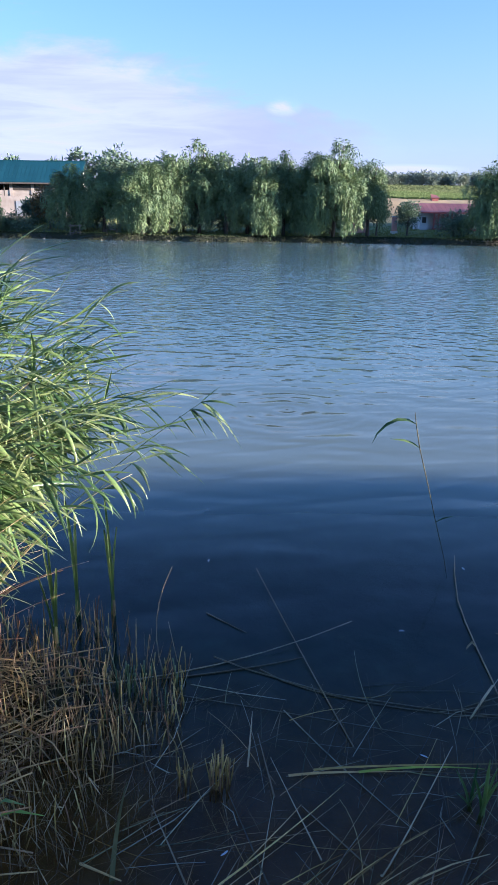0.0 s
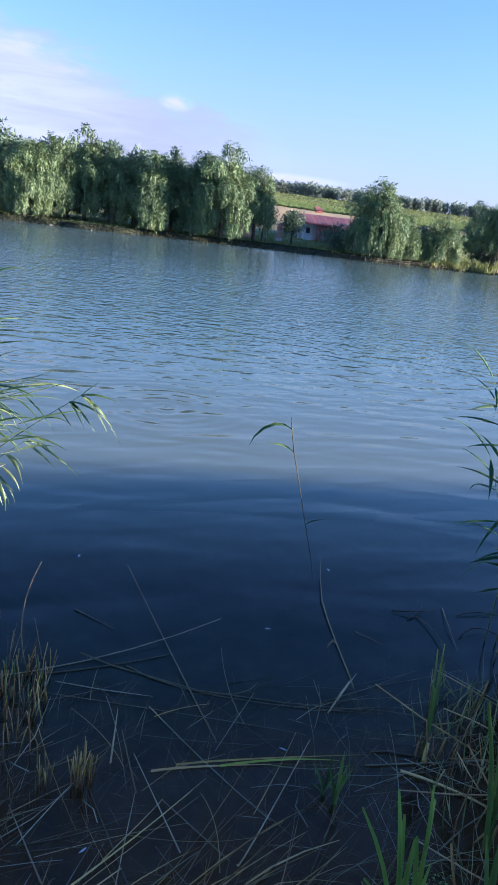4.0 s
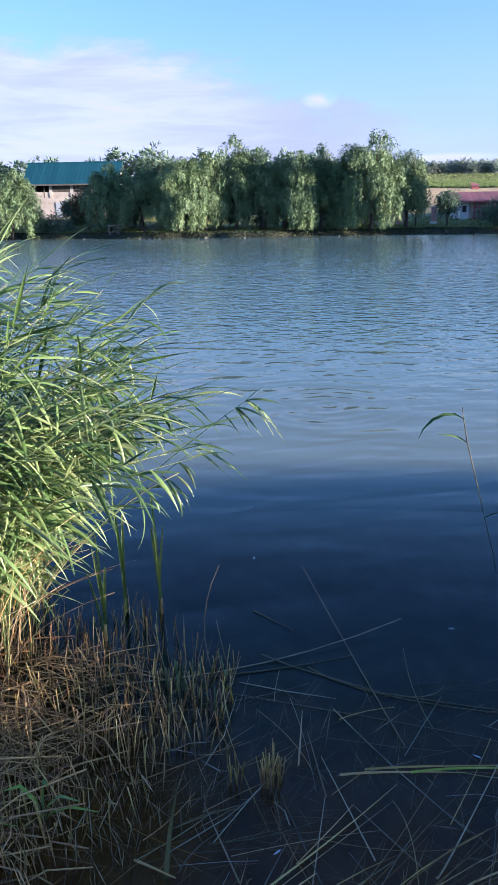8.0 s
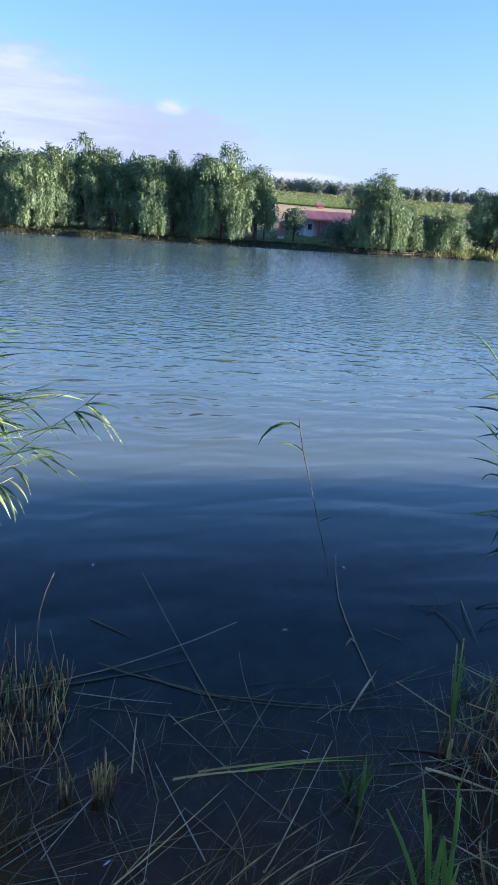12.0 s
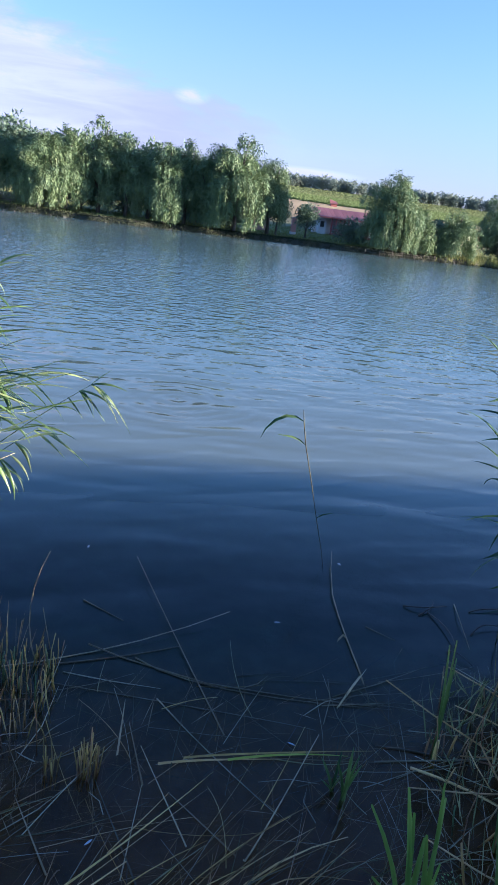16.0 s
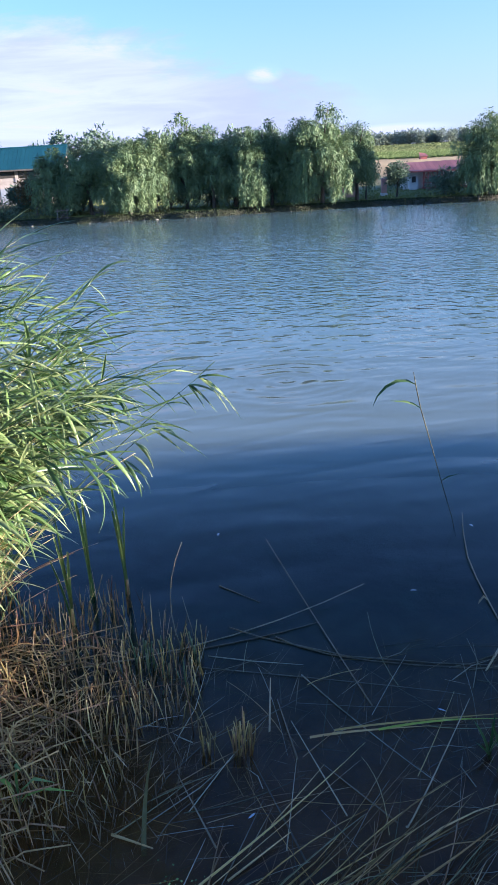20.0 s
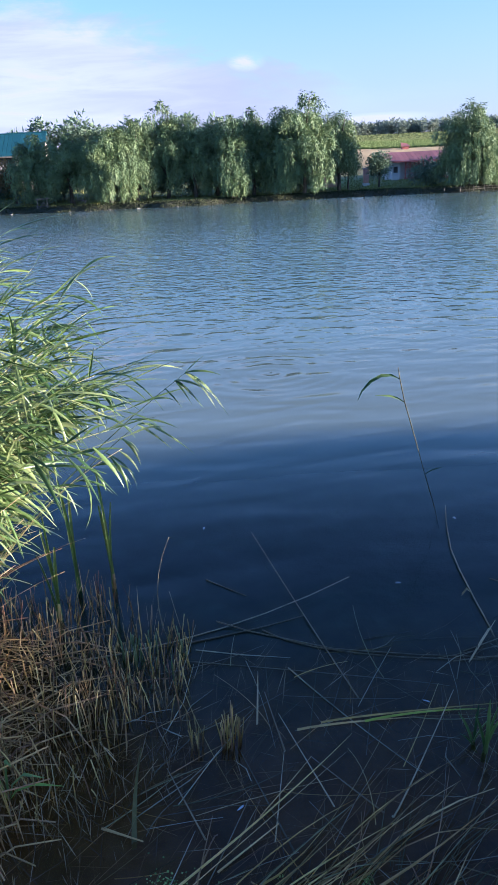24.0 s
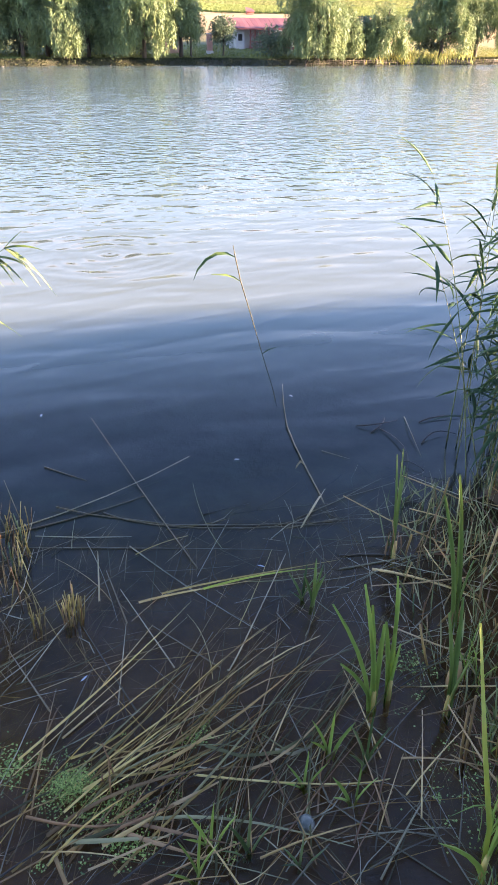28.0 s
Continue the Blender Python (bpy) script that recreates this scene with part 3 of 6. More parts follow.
def height(x, y):
    near = near_shore(np.clip(x, -2.6, 2.6)) * (np.abs(x) < 30) - y   # metres inland on our side
    near = np.where(y < -1, np.minimum(near, 0.6 - y), near)
    inland = np.where(np.abs(x) < 30, 0.6, 0.0) - y
    crest = np.interp(x, (28, 33, 38, 44, 50, 60), (3.95, 4.09, 5.40, 6.38, 6.85, 6.90))      # unseen crest behind, shaped to set where its shadow falls
    far = y - far_shore(x)                      # metres inland on the far side
    side = np.maximum(x - 95, -x - 80)          # the two ends of the pond
    bed = -0.12 - 0.28 * step(0, 3, -near) - 0.9 * step(3, 20, -near)
    for cx, cy, ax, ay, top in ((-1.75, 2.6, 0.95, 1.1, -0.015), (2.35, 2.1, 0.8, 1.3, -0.015), (2.95, 3.2, 0.5, 0.55, 0.09)):     # mud shelves under the stubble and the tangle
        bed = np.maximum(bed, top - 0.45 * step(0.85, 1.5, np.hypot((x - cx) / ax, (y - cy) / ay)))
    bank = np.where(near > 0, 0.85 * step(0, 0.7, near) + (crest - 0.85) * (step(1.9, 4.8, inland) - 0.87 * step(6.0, 12, inland)) + 0.002 * np.maximum(near - 12, 0), -9)
    hill = 0.42 * step(0, 1.3, far) + np.interp(far, HILL_FAR, HILL_Z) + 0.9 * step(4, 16, far) * step(-8, -24, x)
    ends = 1.2 * step(0, 6, side)
    z = np.where((near < 0) & (far < 0) & (side < 0), bed * step(0, 2.0, np.minimum(-far, -side)) - 0.01, 0)
    z = np.maximum(np.maximum(z, bank), np.maximum(np.where(far > 0, hill, -9), np.where(side > 0, ends, -9)))
    rough = 0.035 * np.sin(2.3 * x + 0.7 * y) * np.sin(1.9 * y - 0.4 * x) + 0.02 * np.sin(5.1 * x) * np.sin(4.7 * y)
    return z + np.where(z > 0.05, rough, 0.3 * rough)


def graded(parts):
    return np.unique(np.concatenate([np.arange(a, b, s) for a, b, s in parts] + [[parts[-1][1]]]).round(4))


gx = graded([(-2500, -400, 150), (-400, -100, 15), (-100, -40, 3), (-40, -6, 1.0), (-6, 6, 0.16), (6, 60, 1.0), (60, 120, 3), (120, 400, 15), (400, 2500, 150)])
gy = graded([(-1500, -100, 100), (-100, -10, 6), (-10, 6, 0.18), (6, 72, 3), (72, 100, 0.4), (100, 340, 4), (340, 700, 40), (700, 3000, 230)])
GX, GY = np.meshgrid(gx, gy)
GZ = height(GX, GY)
nx, ny = len(gx), len(gy)
idx = np.arange(nx * ny).reshape(ny, nx)
gf = np.stack([idx[:-1, :-1], idx[:-1, 1:], idx[1:, 1:], idx[1:, :-1]], -1).reshape(-1, 4)
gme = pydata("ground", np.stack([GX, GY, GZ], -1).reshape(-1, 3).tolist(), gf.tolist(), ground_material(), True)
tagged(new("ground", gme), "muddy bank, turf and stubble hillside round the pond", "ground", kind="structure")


def ground_z(x, y):
    return float(height(np.float64(x), np.float64(y)))


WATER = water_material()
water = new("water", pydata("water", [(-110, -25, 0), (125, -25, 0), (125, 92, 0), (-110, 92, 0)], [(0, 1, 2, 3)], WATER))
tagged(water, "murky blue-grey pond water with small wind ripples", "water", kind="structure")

# a curved sheet of thin cloud far beyond the hill
cv, cf = [], []
for i in range(49):
    a = radians(-75 + 150 * i / 48)
    for j in range(13):
        cv.append((1900 * math.sin(a), 1900 * math.cos(a), -20 + 1500 * j / 12))
for i in range(48):
    for j in range(12):
        q = i * 13 + j
        cf.append((q, q + 1, q + 14, q + 13))
backdrop = new("backdrop", pydata("backdrop", cv, cf, cloud_material()))
tagged(backdrop, "pale blue evening sky with thin white cloud", "sky", kind="structure")
backdrop.visible_shadow = False

# ---- trees ----
def leaf_cards(p, length, width, down, r, facing=None):
    """Leaf sprays at the points p (N x 3): narrow cards that hang along down (N x 3), turned at random."""
    n = len(p)
    a = r.uniform(0, 2 * np.pi, n) if facing is None else facing
    side = np.stack([np.cos(a), np.sin(a), r.normal(0, 0.25, n)], -1) * (np.asarray(width) / 2)[:, None]
    d = down * np.asarray(length)[:, None]
    return np.stack([p - side * 0.35, p + d * 0.45 - side, p + d, p + d * 0.5 + side], 1)


def willow(x, y, h, rx, label, seed, lean=0.0, low=0.12, drapes=3, ry=None):
    """Weeping willow: tapered trunk, limbs, and a crown of many uneven drooping clumps with gaps between them."""
    r = np.random.default_rng(seed)
    ry = ry or rx * 0.9
    z0 = ground_z(x, y)
    base = thing("willow_tree", label, "tree", (x, y, z0), group="willows along the far bank")
    zt = h - z0
    acc = Acc().tube([(0, 0, -0.3), (0.05, 0, zt * 0.12), (lean * 0.3, 0.05, zt * 0.3), (lean * 0.6, 0, zt * 0.5)], [0.25, 0.19, 0.16, 0.10], 8)
    piece("trunk", acc.mesh("trunk", BARK, True), base)
    cards, tops = [], []

    def clump(cx, cy, cz, rad, hang, floor, away):
        """One drooping tuft: sprays that spring from its top and hang as an uneven bell, swung to one side."""
        n = max(8, int(2 * math.pi * rad / 0.105))
        lobes, phase = int(r.integers(2, 5)), r.uniform(0, 6.28)
        for a in r.uniform(0, 2 * np.pi, n):
            lobe = math.sin(lobes * a + phase)
            rr = rad * (1 + 0.28 * lobe) * r.uniform(0.6, 1.12)
            ln = max(0.25, min(hang * r.uniform(0.45, 1.0) * (1 + 0.2 * lobe), cz - floor - r.uniform(0, 0.3)))
            m = max(3, int(ln / 0.13))
            s = np.linspace(0.0, 1.0, m)
            grow = np.clip(s * ln / (0.7 * rad + 0.12), 0, 1)
            q = rr * (0.1 + 0.9 * np.sqrt(grow)) * (1 - 0.12 * s)
            p = np.stack([cx + 0.25 * rad * math.cos(away) * grow + q * math.cos(a) + r.normal(0, 0.06, m), cy + 0.25 * rad * math.sin(away) * grow + q * math.sin(a) + r.normal(0, 0.06, m), cz + 0.15 - ln * s + r.normal(0, 0.07, m)], -1)
            tip = 1.1 - grow
            down = np.stack([math.cos(a) * tip + r.normal(0, 0.38, m), math.sin(a) * tip + r.normal(0, 0.38, m), 0.15 - 1.1 * grow + r.normal(0, 0.2, m)], -1)
            cards.append(leaf_cards(p, r.uniform(0.16, 0.38, m), r.uniform(0.06, 0.16, m) * (1.1 - 0.4 * s), down, r, a + np.pi / 2 + r.normal(0, 0.6, m)))

    # leaders of unequal height give the broken outline
    leaders = [(0.0, 0.0, 1.0)] + [(r.uniform(-0.75, 0.75) * rx, r.uniform(-0.5, 0.5) * ry, r.uniform(0.78, 0.93)) for _ in range(int(1 + rx))]
    count = int(15 * rx + 1.5 * zt)
    for k in range(count):
        lx, ly, top = leaders[k % len(leaders)]
        u = ((k // len(leaders)) + r.uniform(0.2, 0.8)) / (count / len(leaders))
        a = k * 2.39996 + r.uniform(-0.6, 0.6)
        wide = min(1.0, 0.25 + (u / 0.40) ** 0.6) * (1 - 0.22 * max(0.0, u - 0.6)) * r.uniform(0.72, 1.08)
        blend = min(1.0, u * 1.6)
        cx = lean + lx * (1 - blend) + rx * wide * math.cos(a) * (0.68 + 0.32 * blend)
        cy = ly * (1 - blend) + ry * wide * math.sin(a) * (0.68 + 0.32 * blend)
        cz = zt * (top - 0.035) - zt * (0.60 - 0.2 * low) * u * top + r.uniform(-0.25, 0.2)
        small = 0.75 if u < 0.12 else 1.0
        clump(cx, cy, cz, r.uniform(0.40, 0.95) * small * (0.75 + 0.12 * rx), r.uniform(0.9, 2.4) * (0.6 + 0.6 * u), zt * (low + r.uniform(0.0, 0.16)), a)
        if k % 2 == 0:
            tops.append((cx, cy, cz))
    for lx, ly, top in leaders:              # loose sprays above each leader
        for _ in range(5):
            clump(lean * 0.6 + lx + r.normal(0, 0.32), ly + r.normal(0, 0.3), zt * top - r.uniform(0.05, 0.9), r.uniform(0.25, 0.5), r.uniform(0.5, 1.2), 0, r.uniform(0, 6.28))
    for k in range(drapes):                  # long curtains that reach down towards the water
        a = radians(r.uniform(-150, -25))
        for j in range(4):
            clump(lean + rx * 0.95 * math.cos(a) + r.normal(0, 0.2), ry * 1.05 * math.sin(a) + r.normal(0, 0.2), zt * (0.52 - 0.11 * j), r.uniform(0.22, 0.42), zt * 0.26, zt * (low * 0.5 + r.uniform(0, 0.04)), a)
    for cx, cy, z in tops[:: max(1, len(tops) // 8)]:
        s0 = r.uniform(0.22, 0.40) * zt
        pts = [(lean * 0.35, 0, s0), (cx * 0.45 + lean * 0.2, cy * 0.45, s0 + (z - s0) * 0.6), (cx * 0.9, cy * 0.9, z * 0.97)]
        piece("limb", Acc().tube(pts, [0.15, 0.10, 0.04], 6).mesh("limb", BARK, True), base)
    n = int(900 * rx)                        # leaves inside the crown
    v = r.normal(0, 1, (n, 3))
    v /= np.linalg.norm(v, axis=1)[:, None]
    p = v * r.uniform(0.2, 0.85, n)[:, None] * [rx * 0.8, ry * 0.8, zt * 0.30] + [lean, 0, zt * (0.60 + 0.12 * low)]
    cards.append(leaf_cards(p, r.uniform(0.3, 0.6, n), r.uniform(0.12, 0.25, n), r.normal(0, 0.4, (n, 3)) + [0, 0, -0.7], r))
    piece("crown", quads("crown", np.concatenate(cards), WILLOW), base)
    return base


def leafy(name, x, y, h, rad, label, seed, mat, group="", clumps=26, trunk=0.28, cards_each=95, card=0.3, z0=None):
    """Broadleaf tree or bush: trunk, limbs and a crown of leaf clumps."""
    r = np.random.default_rng(seed)
    z0 = ground_z(x, y) if z0 is None else z0
    base = thing(name, label, "tree" if "tree" in name else "bush", (x, y, z0), group=group)
    zt = h - z0
    piece("trunk", Acc().tube([(0, 0, -0.2), (0.05, 0.02, zt * trunk), (0.1, 0, zt * 0.7)], [0.05 * zt * 0.5 + 0.03, 0.04 * zt * 0.5 + 0.02, 0.03], 7).mesh("trunk", BARK, True), base)
    cards = []
    for k in range(clumps):
        u = r.normal(0, 1, 3)
        u /= np.linalg.norm(u)
        c = u * r.uniform(0.35, 1.0) ** 0.5 * np.array([rad * 0.8, rad * 0.8, zt * (1 - trunk) * 0.42]) + [0, 0, zt * (trunk + (1 - trunk) * 0.5)]
        if k % 6 == 0:
            piece("limb", Acc().tube([(0.02, 0, zt * trunk * 0.9), tuple(c * [0.5, 0.5, 0.8]), tuple(c)], [0.02 * zt * 0.5 + 0.01, 0.03, 0.012], 5).mesh("limb", BARK, True), base)
        cr = rad * r.uniform(0.22, 0.42)
        v = r.normal(0, 1, (cards_each, 3))
        v /= np.linalg.norm(v, axis=1)[:, None]
        p = c + v * cr * r.uniform(0.5, 1.1, cards_each)[:, None]
        cards.append(leaf_cards(p, r.uniform(0.7, 1.3, cards_each) * card, r.uniform(0.5, 0.9, cards_each) * card, v * 0.6 + r.normal(0, 0.5, (cards_each, 3)), r))
    piece("crown", quads("crown", np.concatenate(cards), mat), base)
    return base


WIL = "weeping willow with drooping green foliage on the far bank"
WILLOWS = [  # x, y, top, half width, lean, lowest hang, drapes
    (-29.6, 80.5, 7.2, 2.7, 0.0, 0.03, 5), (-15.8, 82.5, 7.6, 2.7, 0.2, 0.08, 3), (-19.3, 83.5, 7.6, 2.4, -0.2, 0.06, 4), (-11.2, 79.6, 8.3, 3.0, 0.4, 0.02, 7), (-8.6, 80.8, 8.7, 2.2, 0.0, 0.06, 5),
    (-5.4, 82.0, 10.1, 2.2, 0.0, 0.14, 2), (-2.5, 81.4, 8.6, 2.4, 0.0, 0.08, 3), (-0.2, 82.6, 8.0, 1.9, 0.0, 0.10, 2),
    (1.4, 79.0, 8.2, 1.5, 0.0, 0.0, 8), (3.7, 81.8, 8.9, 2.0, 0.0, 0.10, 2), (6.2, 81.5, 8.0, 2.0, 0.0, 0.06, 4), (8.9, 79.8, 10.2, 3.3, 0.0, 0.02, 8),
    (12.8, 81.8, 8.3, 2.0, 0.0, 0.16, 2), (25.6, 77.4, 8.5, 2.8, -0.2, 0.0, 8), (28.6, 78.0, 5.2, 1.5, 0.0, 0.0, 5), (33.0, 79.0, 5.6, 2.1, 0.2, 0.02, 5),
    (41.5, 82.5, 8.6, 3.3, 0.0, 0.08, 3), (46.5, 84.0, 9.4, 3.4, 0.0, 0.08, 3), (54.0, 86.0, 9.0, 3.6, 0.0, 0.08, 3), (-36.0, 83.0, 8.4, 3.4, 0.0, 0.08, 3)]
for i, (x, y, h, rx, lean, low, drapes) in enumerate(WILLOWS):
    tall = "tall " if h > 9.5 else ("low " if h < 7.5 else "")
    willow(x, y, h, rx, tall + WIL, 100 + i, lean, low, drapes)

leafy("rust_tree", -22.6, 86, 5.4, 2.1, "small tree with rusty orange leaves beside the plastered house", 31, RUSTLEAF, clumps=24, card=0.26)
leafy("shrub_tree", 14.0, 83, 4.3, 1.3, "small dark round-headed tree on a thin trunk", 32, BROADLEAF, clumps=22, trunk=0.35, card=0.24)
leafy("shrub_tree", 17.8, 85, 4.3, 1.6, "small dark round-headed tree on a thin trunk", 33, BROADLEAF, clumps=34, trunk=0.3, card=0.24)
leafy("bank_bush", 22.2, 82, 3.0, 2.1, "dark dense bush on the bank", 34, BROADLEAF, clumps=26, trunk=0.08, card=0.26)
leafy("bank_bush", 30.6, 79.6, 4.2, 1.7, "dark dense bush on the bank", 35, BROADLEAF, clumps=26, trunk=0.08, card=0.26)
leafy("bank_bush", 37.4, 84, 4.2, 1.6, "thin scrubby bush on the bank", 36, DRYGRASS, clumps=14, trunk=0.2, card=0.22, cards_each=50)
leafy("bank_bush", -25.5, 83, 2.2, 2.2, "dark low bush on the bank", 37, BROADLEAF, clumps=22, trunk=0.05, card=0.26)
leafy("bank_bush", -20.0, 84, 2.4, 2.0, "dark low bush on the bank", 38, BROADLEAF, clumps=22, trunk=0.05, card=0.26)
for i, (x, y, h, w) in enumerate(((-17.5, 87, 4.6, 2.4), (-12.5, 88, 5.2, 2.6), (-7.5, 86, 4.4, 2.4), (-3.0, 87, 5.0, 2.4), (1.0, 86, 4.6, 2.2), (5.2, 87, 5.0, 2.4), (9.2, 86, 4.8, 2.2), (-25, 90, 4.0, 2.0), (31, 86, 4.4, 2.6), (36, 88, 4.4, 2.6), (27, 84, 4.0, 2.4), (43, 88, 5.0, 2.6))):
    leafy("understorey_bush", x, y, h, w, "dark shaded bush growing behind the willows", 200 + i, BROADLEAF, "bushes behind the willows", clumps=26, trunk=0.10, card=0.36)
for i in range(13):
    x = -52 + i * 5.2 + rng.uniform(-1.2, 1.2)
    leafy("back_tree", x, 122 + rng.uniform(-8, 10), 11.6 + rng.uniform(-1.2, 0.9) - 0.08 * abs(i - 4) , 3.6, "dark green broadleaf tree behind the willows", 60 + i, BROADLEAF, "trees behind the willows", clumps=30, card=0.55, cards_each=70)

# ---- the tree belt on the ridge ----
belt = []
r = np.random.default_rng(5)
for i in range(380):
    x, y = -60 + i * 0.8 + r.normal(0, 0.7), 320 + r.normal(0, 4)
    z, top = ground_z(x, y), r.uniform(4.6, 6.2)
    n = 250
    v = r.normal(0, 1, (n, 3))
    v /= np.linalg.norm(v, axis=1)[:, None]
    p = np.array([x, y, z + top * 0.42]) + v * [1.9, 1.6, top * 0.56] * r.uniform(0.4, 1.0, n)[:, None]
    belt.append(leaf_cards(p, r.uniform(0.45, 0.85, n), r.uniform(0.45, 0.8, n), r.normal(0, 0.7, (n, 3)), r))
tagged(new("tree_belt", quads("tree_belt", np.concatenate(belt), BELT)), "distant belt of trees along the ridge", "trees", kind="stuff")

# ---- maize field on the hillside ----
r = np.random.default_rng(6)
n = 150000
px_, py_ = r.uniform(5, 170, n), 147 + 75 * r.uniform(0, 1, n) ** 1.3
pz_ = height(px_, py_)
p = np.stack([px_, py_, pz_ + r.uniform(0.0, 0.25, n)], -1)
field = leaf_cards(p, r.uniform(0.14, 0.30, n), r.uniform(0.25, 0.5, n), np.stack([r.normal(0, 0.3, n), r.normal(0, 0.3, n), np.ones(n)], -1), r)
tagged(new("maize_field", quads("maize_field", field, CORN)), "green maize field on the hillside", "field", kind="stuff")
n = 40000
px_, py_ = r.uniform(5, 230, n), 222 + 92 * r.uniform(0, 1, n)
p = np.stack([px_, py_, height(px_, py_) - 0.02], -1)
crop = leaf_cards(p, r.uniform(0.25, 0.5, n), r.uniform(0.5, 1.2, n), np.stack([r.normal(0, 0.8, n), r.normal(0, 0.8, n), np.ones(n)], -1), r)
tagged(new("upper_field", quads("upper_field", crop, UPCROP)), "pale green low crop below the ridge", "field", kind="stuff")

# ---- grass on the far bank ----
n = 40000
px_ = r.uniform(-45, 60, n)
py_ = far_shore(px_) + r.uniform(0.0, 1.0, n) ** 1.3 * 19 + 3.2
pz_ = height(px_, py_)
p = np.stack([px_, py_, pz_ - 0.03], -1)
turf = leaf_cards(p, r.uniform(0.08, 0.20, n), r.uniform(0.06, 0.14, n), np.stack([r.normal(0, 0.3, n), r.normal(0, 0.3, n), np.ones(n)], -1), r)
tagged(new("bank_grass", quads("bank_grass", turf, DRYGRASS)), "short rough grass on the far bank", "grass", kind="stuff")
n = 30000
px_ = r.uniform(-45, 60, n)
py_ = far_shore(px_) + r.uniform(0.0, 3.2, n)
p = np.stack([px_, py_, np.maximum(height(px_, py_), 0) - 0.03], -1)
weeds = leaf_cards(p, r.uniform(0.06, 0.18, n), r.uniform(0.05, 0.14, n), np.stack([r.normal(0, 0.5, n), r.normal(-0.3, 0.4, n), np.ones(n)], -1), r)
tagged(new("bank_weeds", quads("bank_weeds", weeds, WEEDS)), "weeds on the far bank's face, dark as in willow shade", "grass", kind="stuff")
n = 800
px_ = r.normal(37.5, 2.6, n)
py_ = far_shore(px_) + r.uniform(0, 1.6, n)
p = np.stack([px_, py_, height(px_, py_)], -1)
tuft = leaf_cards(p, r.uniform(0.3, 0.9, n), r.uniform(0.05, 0.12, n), np.stack([r.normal(0, 0.25, n), r.normal(0, 0.25, n), np.ones(n)], -1), r)
tagged(new("sedge_tuft", quads("sedge_tuft", tuft, DRYGRASS)), "yellowing sedge at the water's edge", "grass", kind="stuff")

